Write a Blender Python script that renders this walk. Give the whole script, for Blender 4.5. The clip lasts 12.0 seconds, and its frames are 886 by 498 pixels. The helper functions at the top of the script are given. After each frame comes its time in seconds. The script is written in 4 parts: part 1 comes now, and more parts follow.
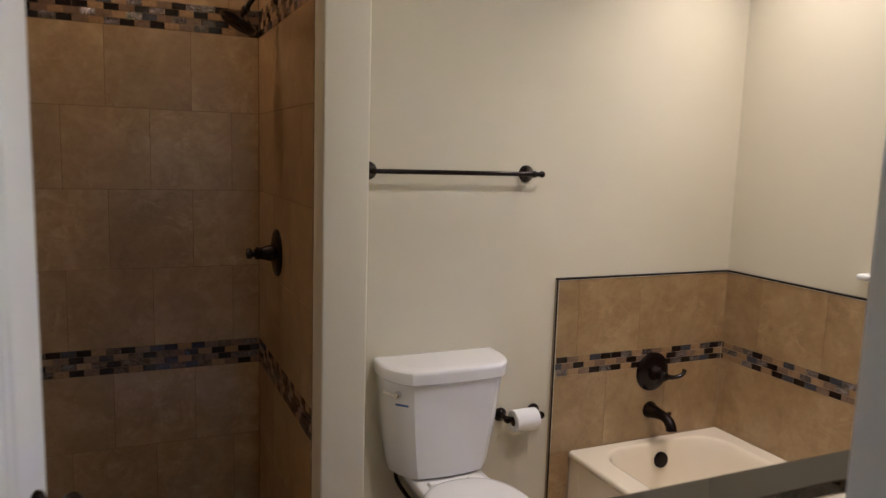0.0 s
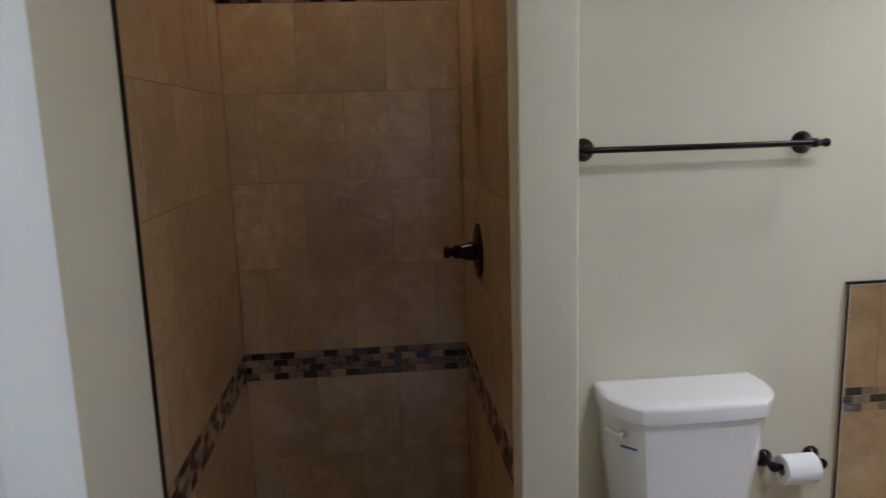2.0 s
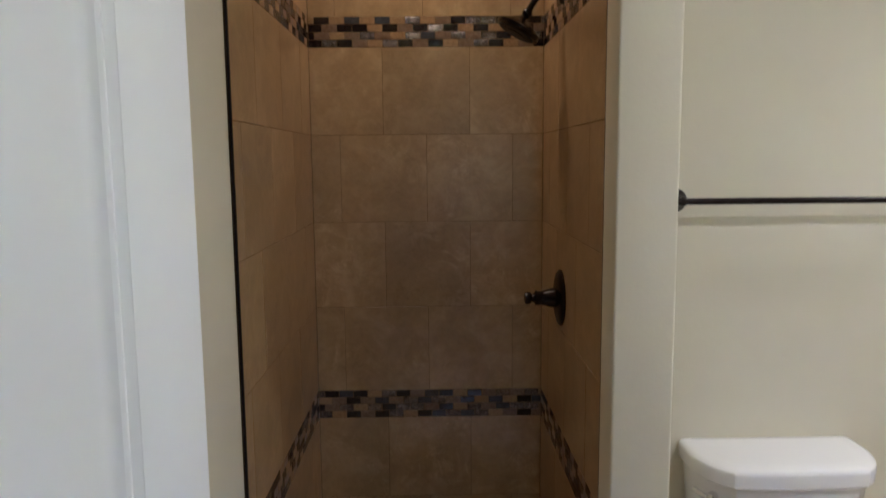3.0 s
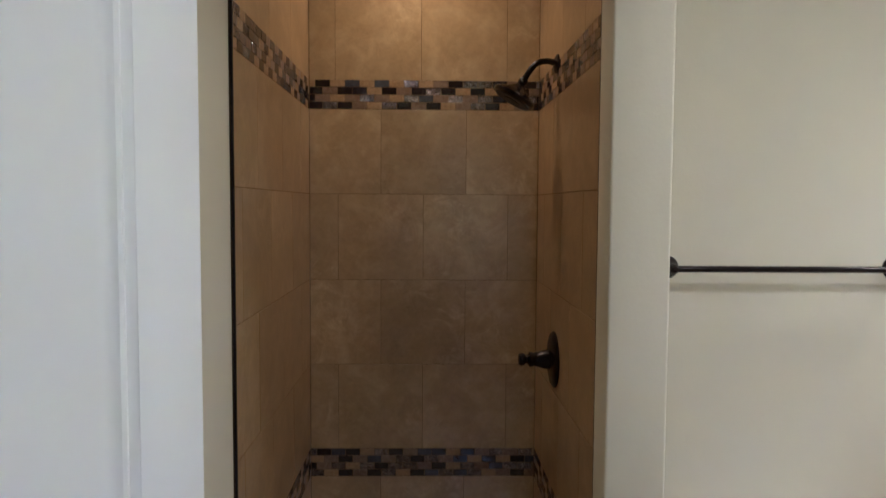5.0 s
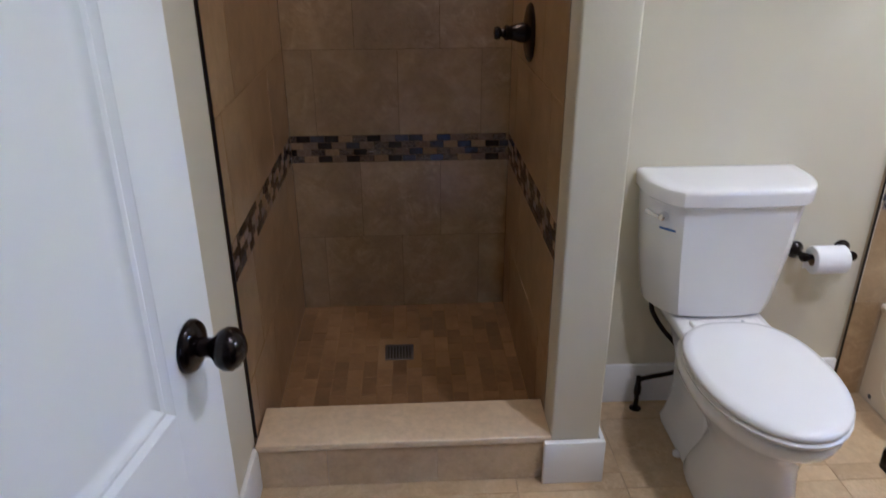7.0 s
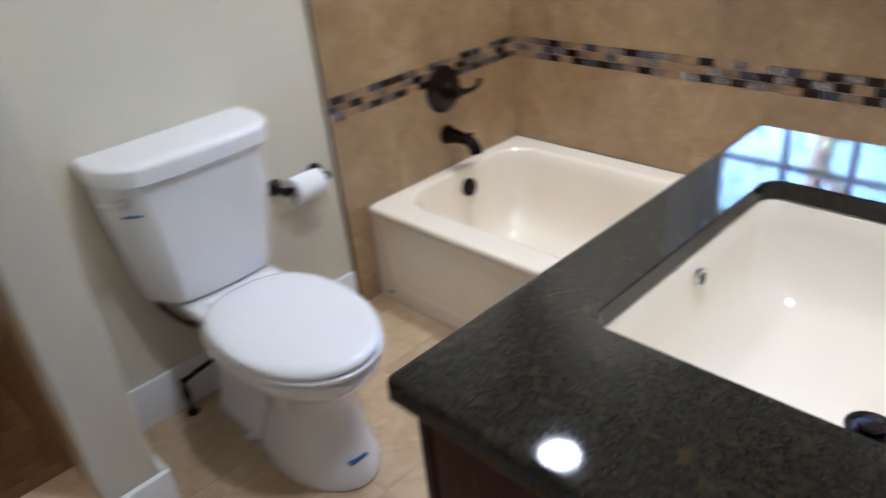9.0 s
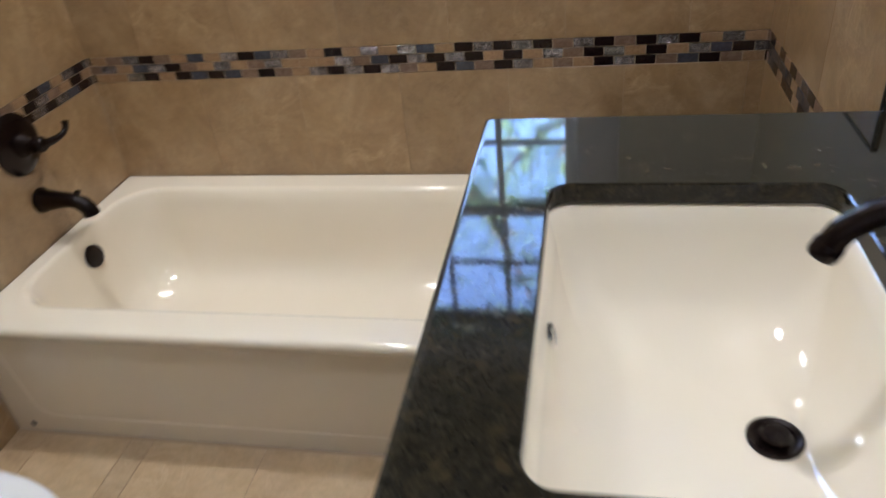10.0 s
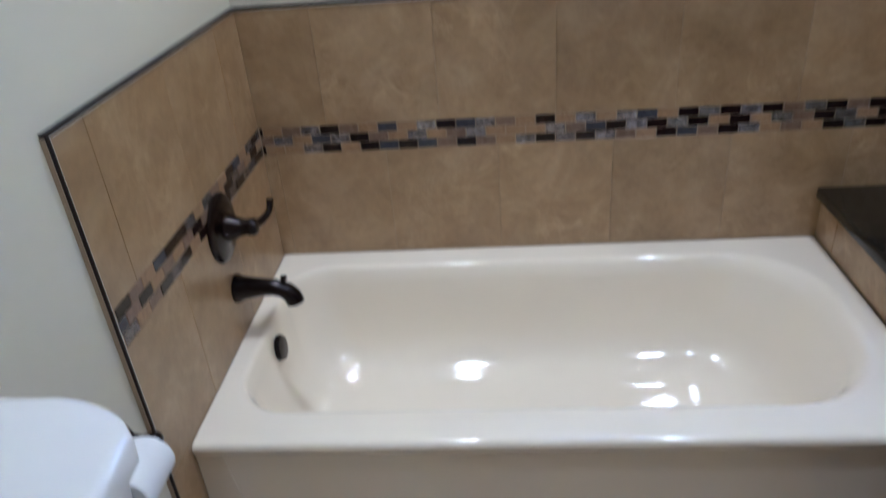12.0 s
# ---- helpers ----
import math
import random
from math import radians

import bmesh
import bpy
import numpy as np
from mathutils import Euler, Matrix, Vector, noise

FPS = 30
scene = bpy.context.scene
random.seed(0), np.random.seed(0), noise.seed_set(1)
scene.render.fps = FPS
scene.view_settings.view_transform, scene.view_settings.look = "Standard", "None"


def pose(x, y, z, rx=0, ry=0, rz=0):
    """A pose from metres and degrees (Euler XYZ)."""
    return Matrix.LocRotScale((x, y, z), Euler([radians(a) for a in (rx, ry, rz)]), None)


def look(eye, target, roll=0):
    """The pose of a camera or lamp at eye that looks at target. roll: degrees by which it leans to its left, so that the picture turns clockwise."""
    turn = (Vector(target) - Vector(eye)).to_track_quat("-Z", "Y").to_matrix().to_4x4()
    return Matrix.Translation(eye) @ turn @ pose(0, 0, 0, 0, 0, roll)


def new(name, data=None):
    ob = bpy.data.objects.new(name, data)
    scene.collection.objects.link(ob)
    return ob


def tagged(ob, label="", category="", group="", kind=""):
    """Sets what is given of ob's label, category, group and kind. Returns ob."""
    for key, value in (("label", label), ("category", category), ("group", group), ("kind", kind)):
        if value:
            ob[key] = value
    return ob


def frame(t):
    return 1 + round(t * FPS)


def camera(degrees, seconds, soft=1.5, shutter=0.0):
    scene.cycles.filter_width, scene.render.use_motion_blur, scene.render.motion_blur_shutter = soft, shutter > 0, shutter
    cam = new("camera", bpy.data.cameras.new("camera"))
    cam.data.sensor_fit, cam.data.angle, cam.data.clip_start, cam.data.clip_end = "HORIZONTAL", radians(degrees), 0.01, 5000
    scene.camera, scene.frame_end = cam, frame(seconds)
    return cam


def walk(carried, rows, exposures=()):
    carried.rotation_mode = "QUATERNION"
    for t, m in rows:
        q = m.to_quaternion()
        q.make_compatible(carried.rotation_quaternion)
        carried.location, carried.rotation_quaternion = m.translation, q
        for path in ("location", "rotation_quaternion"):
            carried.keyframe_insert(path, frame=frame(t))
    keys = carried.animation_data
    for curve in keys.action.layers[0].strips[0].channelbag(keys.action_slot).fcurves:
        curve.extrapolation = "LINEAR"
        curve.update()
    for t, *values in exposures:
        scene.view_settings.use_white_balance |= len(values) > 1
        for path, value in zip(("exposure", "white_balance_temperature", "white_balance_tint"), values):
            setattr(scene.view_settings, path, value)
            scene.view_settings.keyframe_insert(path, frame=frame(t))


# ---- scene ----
cam = camera(63.3, 12.0, soft=1.4, shutter=0.5)
PATH = [
    (0, (0.058, 0.125, 1.522), (0.87, 1.934, 1.259), 1.8),
    (0.5, (0.233, 0.326, 1.522), (0.953, 2.167, 1.219), 1.5),
    (1, (0.305, 0.479, 1.518), (0.85, 2.375, 1.188), 0.4),
    (1.5, (0.29, 0.545, 1.529), (0.631, 2.486, 1.184), -1.2),
    (2, (0.265, 0.558, 1.543), (0.439, 2.52, 1.195), -1.8),
    (2.5, (0.228, 0.558, 1.543), (0.297, 2.53, 1.217), -1.3),
    (3, (0.182, 0.573, 1.571), (0.208, 2.558, 1.322), -0.5),
    (3.5, (0.188, 0.61, 1.616), (0.183, 2.608, 1.531), 0.2),
    (3.7, (0.199, 0.622, 1.623), (0.189, 2.622, 1.614), 0.5),
    (5.5, (0.173, 0.519, 1.616), (0.225, 2.5, 1.349), 0.3),
    (6, (0.197, 0.507, 1.561), (0.238, 2.45, 1.089), 0.2),
    (6.5, (0.214, 0.511, 1.504), (0.246, 2.391, 0.823), -0.4),
    (6.7, (0.192, 0.506, 1.475), (0.243, 2.357, 0.718), -0.3),
    (8.3, (0.229, 0.524, 1.383), (0.831, 2.193, 0.461), -3.2),
    (8.5, (0.268, 0.56, 1.372), (1.038, 2.162, 0.455), -4.0),
    (8.7, (0.303, 0.572, 1.381), (1.235, 2.079, 0.453), -4.8),
    (9, (0.384, 0.649, 1.366), (1.557, 1.949, 0.4), -6.2),
    (9.5, (0.495, 0.8, 1.348), (1.995, 1.604, 0.299), -6.5),
    (10, (0.584, 0.97, 1.332), (2.214, 1.361, 0.242), -6.6),
    (10.5, (0.732, 1.178, 1.342), (2.407, 1.438, 0.273), -6.5),
    (11, (0.694, 1.448, 1.351), (2.335, 1.622, 0.222), -5.3),
    (11.5, (0.636, 1.656, 1.342), (2.247, 1.874, 0.177), -5.8),
    (12, (0.642, 1.786, 1.384), (2.373, 1.957, 0.396), -4.8),
]

EXPOSURES = [
    (0, 5.48, 5450, 26), (0.5, 5.35, 4980, 25), (2, 5.47, 4780, 20), (3.5, 5.84, 5080, 19), (5.5, 5.76, 4830, 21), (6.7, 5.9, 4720, 23),
    (8.5, 6.0, 4750, 21), (9, 5.97, 4600, 20), (9.5, 5.66, 4770, 18), (10, 5.68, 4880, 18), (10.5, 5.52, 4830, 20), (11, 5.49, 4480, 20), (11.5, 5.54, 4350, 19), (12, 5.58, 4300, 18),
]
walk(cam, [(t, look(eye, target, roll)) for t, eye, target, roll in PATH], EXPOSURES)

# ---- world and lights ----
world = bpy.data.worlds.new("world")
scene.world = world
world.use_nodes = True
wn = world.node_tree.nodes
sky = wn.new("ShaderNodeTexSky")
sky.sky_type = "NISHITA"
sky.sun_disc = False
sky.sun_elevation, sky.sun_rotation = radians(45), radians(315)
sky.dust_density, sky.ozone_density = 7.0, 1.0
wn["Background"].inputs[1].default_value = 0.15
world.node_tree.links.new(sky.outputs[0], wn["Background"].inputs[0])
SUN = new("sun", bpy.data.lights.new("sun", "SUN"))
SUN.data.energy, SUN.data.angle, SUN.data.color = 3.0, radians(0.6), (1.0, 0.95, 0.86)
SUN.matrix_world = look((0, 0, 0), (0.5, -0.5, -0.707))

CAN_WARM = (1.0, 0.85, 0.58)
CEIL = 2.74


def lamp(name, kind, place, target, watts, colour, size=0.1, size_y=None, spread=125):
    data = bpy.data.lights.new(name, kind)
    data.energy, data.color = watts, colour
    if kind == "AREA":
        data.shape = "RECTANGLE" if size_y else "DISK"
        data.size = size
        if size_y:
            data.size_y = size_y
    if kind == "AREA":
        data.spread = radians(spread)
    ob = new(name, data)
    ob.matrix_world = look(place, target)
    return ob


lamp("can_light_tub", "AREA", (2.15, 2.02, CEIL - 0.016), (2.15, 2.02, 0), 0.135, CAN_WARM, 0.17, None, 98)
lamp("can_light_room", "AREA", (1.30, 0.98, CEIL - 0.016), (1.30, 0.98, 0), 0.255, (1.0, 0.87, 0.67), 0.17, None, 155)
lamp("can_light_shower", "AREA", (0.14, 2.86, CEIL - 0.016), (0.14, 2.86, 0), 0.064, (1.0, 0.70, 0.36), 0.17)


# ---- materials ----
def mat_base(name, rough=0.5, metal=0.0, spec=0.5):
    m = bpy.data.materials.new(name)
    m.use_nodes = True
    b = m.node_tree.nodes["Principled BSDF"]
    b.inputs["Roughness"].default_value = rough
    b.inputs["Metallic"].default_value = metal
    b.inputs["Specular IOR Level"].default_value = spec
    return m, m.node_tree.nodes, m.node_tree.links, b


def coords(n, l, scatter=True):
    tc = n.new("ShaderNodeTexCoord")
    if not scatter:
        return tc.outputs["Object"]
    oi = n.new("ShaderNodeObjectInfo")
    mul = n.new("ShaderNodeVectorMath")
    mul.operation = "SCALE"
    mul.inputs[0].default_value = (37.0, 19.0, 53.0)
    l.new(oi.outputs["Random"], mul.inputs["Scale"])
    add = n.new("ShaderNodeVectorMath")
    l.new(tc.outputs["Object"], add.inputs[0])
    l.new(mul.outputs[0], add.inputs[1])
    return add.outputs[0]


def noise_node(n, l, vec, scale, detail=4.0, rough=0.55, distort=0.0):
    t = n.new("ShaderNodeTexNoise")
    t.inputs["Scale"].default_value = scale
    t.inputs["Detail"].default_value = detail
    t.inputs["Roughness"].default_value = rough
    t.inputs["Distortion"].default_value = distort
    l.new(vec, t.inputs["Vector"])
    return t.outputs["Fac"]


def ramp(n, l, fac, stops):
    r = n.new("ShaderNodeValToRGB")
    e = r.color_ramp.elements
    while len(e) < len(stops):
        e.new(0.5)
    for el, (p, c) in zip(e, stops):
        el.position = p
        el.color = (*c, 1)
    l.new(fac, r.inputs[0])
    return r.outputs[0]


def mix(n, l, a, b, fac, kind="MIX"):
    m = n.new("ShaderNodeMix")
    m.data_type, m.blend_type = "RGBA", kind
    for sock, v in ((m.inputs[0], fac), (m.inputs[6], a), (m.inputs[7], b)):
        if isinstance(v, (int, float)):
            sock.default_value = v
        elif isinstance(v, tuple):
            sock.default_value = (*v, 1)
        else:
            l.new(v, sock)
    return m.outputs[2]


def bump(n, l, b, height, strength, dist=0.002):
    u = n.new("ShaderNodeBump")
    u.inputs["Strength"].default_value = strength
    u.inputs["Distance"].default_value = dist
    l.new(height, u.inputs["Height"])
    l.new(u.outputs[0], b.inputs["Normal"])


def paint(name, c, rough=0.6, vary=0.05, relief=0.15, scale=60.0, scatter=False):
    m, n, l, b = mat_base(name, rough)
    v = coords(n, l, scatter)
    dark = tuple(x * (1 - vary) for x in c)
    big = noise_node(n, l, v, 1.7, 3)
    col = ramp(n, l, big, [(0.3, dark), (0.7, c)])
    l.new(col, b.inputs["Base Color"])
    fine = noise_node(n, l, v, scale, 5, 0.6)
    bump(n, l, b, fine, relief, 0.0015)
    return m


def stone_tile(name, c, dark, light, rough=0.32, relief=0.12, vein=0.62, spread=0.10):
    """Beige stone-look tile: clouds, pale veins and a per-piece shift of tone."""
    m, n, l, b = mat_base(name, rough, 0.0, 0.85)
    v = coords(n, l)
    cloud = noise_node(n, l, v, 7.0, 6, 0.62, 0.6)
    col = ramp(n, l, cloud, [(0.28, dark), (0.5, c), (0.74, light)])
    fine = noise_node(n, l, v, 42.0, 6, 0.7, 0.4)
    col = mix(n, l, col, ramp(n, l, fine, [(0.38, tuple(x * 0.72 for x in c)), (0.62, tuple(min(1, x * 1.18) for x in c))]), 0.32)
    vn = noise_node(n, l, v, 5.0, 8, 0.68, 2.2)
    mask = ramp(n, l, vn, [(0.470, (0, 0, 0)), (0.5, (vein, vein, vein)), (0.530, (0, 0, 0))])
    patch = ramp(n, l, noise_node(n, l, v, 4.0, 3, 0.5), [(0.44, (0.12, 0.12, 0.12)), (0.64, (1, 1, 1))])
    col = mix(n, l, col, light, mix(n, l, mask, patch, 1.0, "MULTIPLY"))
    scuff = noise_node(n, l, v, 11.0, 9, 0.74, 0.9)
    col = mix(n, l, col, tuple(min(1, x * 1.12) for x in light), mix(n, l, ramp(n, l, scuff, [(0.52, (0, 0, 0)), (0.68, (0.8, 0.8, 0.8))]), patch, 1.0, "MULTIPLY"))
    oi = n.new("ShaderNodeObjectInfo")
    tone = ramp(n, l, oi.outputs["Random"], [(0.0, (1 - spread, 1 - spread * 1.1, 1 - spread * 1.2)), (1.0, (1.05, 1.04, 1.02))])
    col = mix(n, l, col, tone, 1.0, "MULTIPLY")
    l.new(col, b.inputs["Base Color"])
    rr = n.new("ShaderNodeMapRange")
    rr.inputs["To Min"].default_value, rr.inputs["To Max"].default_value = rough - 0.03, rough + 0.05
    l.new(fine, rr.inputs["Value"])
    l.new(rr.outputs[0], b.inputs["Roughness"])
    bump(n, l, b, fine, relief, 0.001)
    return m


def gloss(name, c, rough=0.12, vary=0.03, metal=0.0, relief=0.0, coat=0.0, scale=8.0):
    m, n, l, b = mat_base(name, rough, metal)
    v = coords(n, l, False)
    a = noise_node(n, l, v, scale, 4)
    l.new(ramp(n, l, a, [(0.3, tuple(x * (1 - vary) for x in c)), (0.7, c)]), b.inputs["Base Color"])
    f = noise_node(n, l, v, 25.0, 4)
    rr = n.new("ShaderNodeMapRange")
    rr.inputs["To Min"].default_value, rr.inputs["To Max"].default_value = rough * 0.8, rough * 1.3
    l.new(f, rr.inputs["Value"])
    l.new(rr.outputs[0], b.inputs["Roughness"])
    b.inputs["Coat Weight"].default_value = coat
    if relief:
        bump(n, l, b, noise_node(n, l, v, 60.0, 3), relief, 0.002)
    return m


M_WALL = paint("wall_paint", (0.645, 0.60, 0.468), 0.75, 0.05, 0.22, 90.0)
M_CEIL = paint("ceiling_paint", (0.70, 0.68, 0.62), 0.85, 0.03, 0.2, 70.0)
M_TRIM = paint("white_trim_paint", (0.80, 0.80, 0.79), 0.38, 0.03, 0.04, 30.0)
M_DOOR = paint("white_door_paint", (0.84, 0.85, 0.86), 0.42, 0.03, 0.05, 40.0)
M_TILE = stone_tile("beige_stone_tile", (0.336, 0.222, 0.102), (0.239, 0.148, 0.062), (0.488, 0.358, 0.199), 0.29, 0.03, 0.38)
M_FLOORTILE = stone_tile("beige_floor_tile", (0.49, 0.36, 0.205), (0.38, 0.265, 0.14), (0.62, 0.495, 0.32), 0.36)
M_PAN = stone_tile("brown_shower_floor_tile", (0.27, 0.158, 0.064), (0.165, 0.088, 0.032), (0.37, 0.235, 0.108), 0.40, 0.10, 0.3, 0.42)
M_SILL = stone_tile("cream_marble_sill", (0.70, 0.56, 0.37), (0.62, 0.48, 0.30), (0.78, 0.65, 0.46), 0.28, 0.05, 0.2)
M_GROUT = paint("grout", (0.43, 0.33, 0.21), 0.9, 0.15, 0.3, 160.0)
M_GROUTDARK = paint("dark_grout", (0.19, 0.122, 0.06), 0.9, 0.15, 0.3, 160.0)
M_GROUTLIGHT = paint("light_grout", (0.50, 0.39, 0.26), 0.9, 0.15, 0.3, 160.0)
M_PANGROUT = paint("brown_grout", (0.30, 0.19, 0.085), 0.9, 0.2, 0.3, 160.0)
M_BRONZE = gloss("oil_rubbed_bronze", (0.014, 0.008, 0.007), 0.22, 0.4, 0.6, 0.02)
M_CAULK = paint("white_caulk", (0.74, 0.70, 0.62), 0.5)
M_PENCIL = gloss("dark_pencil_trim", (0.018, 0.012, 0.010), 0.3, 0.3, 0.4)
M_CHROME = gloss("chrome", (0.80, 0.80, 0.82), 0.08, 0.02, 1.0)
M_CHINA = gloss("white_china", (0.80, 0.79, 0.78), 0.07, 0.02, 0.0, 0.0, 0.4)
M_SEAT = gloss("white_plastic_seat", (0.79, 0.78, 0.76), 0.16, 0.02)
M_TUB = gloss("almond_enamel", (0.87, 0.785, 0.63), 0.05, 0.02, 0.0, 0.0, 0.5, 3.0)
M_SINK = gloss("biscuit_china", (0.90, 0.82, 0.66), 0.045, 0.02, 0.0, 0.0, 0.5, 3.0)
M_BLUE = paint("blue_mark", (0.03, 0.10, 0.30), 0.5)
M_GREYMARK = paint("grey_mark", (0.10, 0.10, 0.11), 0.5)
M_PAPER = paint("tissue_paper", (0.82, 0.82, 0.82), 0.95, 0.04, 0.4, 220.0)
M_CARD = paint("brown_card", (0.35, 0.25, 0.15), 0.9)
M_STEEL = gloss("brushed_steel", (0.30, 0.30, 0.31), 0.32, 0.1, 1.0)
M_RUBBER = paint("black_hole", (0.01, 0.01, 0.01), 0.6)
M_BARK = paint("bark", (0.12, 0.085, 0.06), 0.9, 0.4, 0.8, 30.0)
M_GRASS = paint("grass", (0.08, 0.12, 0.04), 0.9, 0.5, 0.5, 3.0)
M_BEDFLOOR = paint("bedroom_carpet", (0.42, 0.38, 0.32), 0.95, 0.1, 0.6, 300.0)
M_STUCCO = paint("pale_outside_wall", (0.62, 0.60, 0.55), 0.9, 0.1, 0.4, 40.0)


def mosaic_mat(name, c, c2, rough, relief, metal=0.0, ripple=120.0):
    m, n, l, b = mat_base(name, rough, metal, 0.4)
    v = coords(n, l)
    a = noise_node(n, l, v, 55.0, 5, 0.6, 1.5)
    l.new(ramp(n, l, a, [(0.35, c), (0.65, c2)]), b.inputs["Base Color"])
    bump(n, l, b, noise_node(n, l, v, ripple, 2, 0.5, 1.0), relief, 0.003 if relief < 0.5 else 0.006)
    return m


MOSAIC = [
    (mosaic_mat("dark_brown_glass", (0.007, 0.004, 0.004), (0.018, 0.009, 0.008), 0.07, 0.08), 42),
    (mosaic_mat("tan_stone", (0.25, 0.155, 0.075), (0.34, 0.22, 0.11), 0.4, 0.1), 27),
    (mosaic_mat("taupe_stone", (0.14, 0.085, 0.052), (0.22, 0.15, 0.098), 0.3, 0.1), 18),
    (mosaic_mat("grey_blue_glass", (0.040, 0.041, 0.050), (0.070, 0.072, 0.086), 0.06, 0.1), 5),
    (mosaic_mat("crackled_silver_glass", (0.09, 0.080, 0.078), (0.42, 0.39, 0.395), 0.09, 1.0, 0.9, 200.0), 20),
]


def granite():
    m, n, l, b = mat_base("dark_green_granite", 0.05, 0.0, 0.28)
    v = coords(n, l, False)
    vor = n.new("ShaderNodeTexVoronoi")
    vor.inputs["Scale"].default_value = 380.0
    l.new(v, vor.inputs["Vector"])
    sep = n.new("ShaderNodeSeparateColor")
    l.new(vor.outputs["Color"], sep.inputs[0])
    col = ramp(n, l, sep.outputs[0], [(0.0, (0.006, 0.006, 0.005)), (0.62, (0.014, 0.013, 0.010)), (0.8, (0.022, 0.018, 0.011)), (0.93, (0.036, 0.029, 0.018)), (0.985, (0.06, 0.05, 0.034))])
    blot = noise_node(n, l, v, 120.0, 6, 0.8, 0.4)
    col = mix(n, l, col, ramp(n, l, blot, [(0.38, (0.004, 0.004, 0.0035)), (0.54, (0.018, 0.016, 0.011)), (0.66, (0.065, 0.051, 0.030))]), 0.62)
    clump = noise_node(n, l, v, 48.0, 4, 0.6, 0.6)
    col = mix(n, l, col, (0.060, 0.044, 0.021), ramp(n, l, clump, [(0.55, (0, 0, 0)), (0.66, (0.55, 0.55, 0.55))]))
    cl = noise_node(n, l, v, 26.0, 6, 0.7, 0.8)
    col = mix(n, l, col, (0.013, 0.0115, 0.007), ramp(n, l, cl, [(0.42, (0, 0, 0)), (0.62, (0.6, 0.6, 0.6))]))
    l.new(col, b.inputs["Base Color"])
    bump(n, l, b, noise_node(n, l, v, 18.0, 2), 0.006, 0.002)
    return m


M_GRANITE = granite()


def cherry():
    m, n, l, b = mat_base("dark_cherry_wood", 0.36, 0.0, 0.16)
    tc = coords(n, l)
    mp = n.new("ShaderNodeMapping")
    mp.inputs["Scale"].default_value = (18.0, 18.0, 1.4)
    l.new(tc, mp.inputs[0])
    g = noise_node(n, l, mp.outputs[0], 4.0, 8, 0.65, 1.2)
    col = ramp(n, l, g, [(0.3, (0.016, 0.0032, 0.0018)), (0.55, (0.040, 0.0080, 0.0036)), (0.75, (0.066, 0.0150, 0.006))])
    l.new(col, b.inputs["Base Color"])
    b.inputs["Coat Weight"].default_value = 0.03
    b.inputs["Coat Roughness"].default_value = 0.15
    bump(n, l, b, g, 0.05, 0.001)
    return m


M_CHERRY = cherry()


def glass():
    m, n, l, b = mat_base("window_glass", 0.0)
    b.inputs["Transmission Weight"].default_value = 1.0
    b.inputs["IOR"].default_value = 1.45
    return m


M_GLASS = glass()


def glow(name, colour, strength):
    m = bpy.data.materials.new(name)
    m.use_nodes = True
    b = m.node_tree.nodes["Principled BSDF"]
    b.inputs["Base Color"].default_value = (0.8, 0.8, 0.8, 1)
    b.inputs["Emission Color"].default_value = (*colour, 1)
    b.inputs["Emission Strength"].default_value = strength
    return m


M_BULB = glow("warm_bulb", (1.0, 0.90, 0.75), 0.6)
M_DIMBULB = glow("dim_warm_bulb", (1.0, 0.72, 0.42), 0.15)


def leaf_mat():
    m, n, l, b = mat_base("leaves", 0.5)
    g = n.new("ShaderNodeNewGeometry")
    col = ramp(n, l, g.outputs["Random Per Island"], [(0.0, (0.035, 0.07, 0.02)), (0.6, (0.07, 0.13, 0.035)), (1.0, (0.13, 0.19, 0.06))])
    l.new(col, b.inputs["Base Color"])
    b.inputs["Subsurface Weight"].default_value = 0.0
    return m


M_LEAF = leaf_mat()

# ---- builders ----
ORIGIN = {}


def thing(name, place, label, category, kind="", group=""):
    ob = new(name)
    ob.location = place
    ob.empty_display_size = 0.05
    ORIGIN[ob.name] = Vector(place)
    return tagged(ob, label, category, group, kind)


def part(name, bm, material, parent=None, label="", sharp=38, smooth=True):
    """Links a bmesh, in world coordinates, as one mesh object under a thing or part."""
    o = ORIGIN[parent.name] if parent else Vector()
    bmesh.ops.recalc_face_normals(bm, faces=bm.faces)
    if smooth:
        for f in bm.faces:
            f.smooth = True
        for e in bm.edges:
            if len(e.link_faces) == 2 and e.calc_face_angle(0) > radians(sharp):
                e.smooth = False
    if o.length:
        bmesh.ops.translate(bm, verts=bm.verts, vec=-o)
    me = bpy.data.meshes.new(name)
    bm.to_mesh(me)
    bm.free()
    me.materials.append(material)
    ob = new(name, me)
    if parent:
        ob.parent = parent
    ORIGIN[ob.name] = o
    return tagged(ob, label)


def box(*spans, bev=0.0, seg=2, bm=None):
    """A box x0, x1, y0, y1, z0, z1 with rounded edges, added to bm."""
    x0, x1, y0, y1, z0, z1 = spans
    own = bmesh.new()
    bmesh.ops.create_cube(own, size=1)
    for v in own.verts:
        v.co = ((x0 + x1) / 2 + v.co.x * (x1 - x0), (y0 + y1) / 2 + v.co.y * (y1 - y0), (z0 + z1) / 2 + v.co.z * (z1 - z0))
    if bev:
        bmesh.ops.bevel(own, geom=own.edges[:], offset=bev, segments=seg, profile=0.5, affect="EDGES", clamp_overlap=True)
    return join(bm, own)


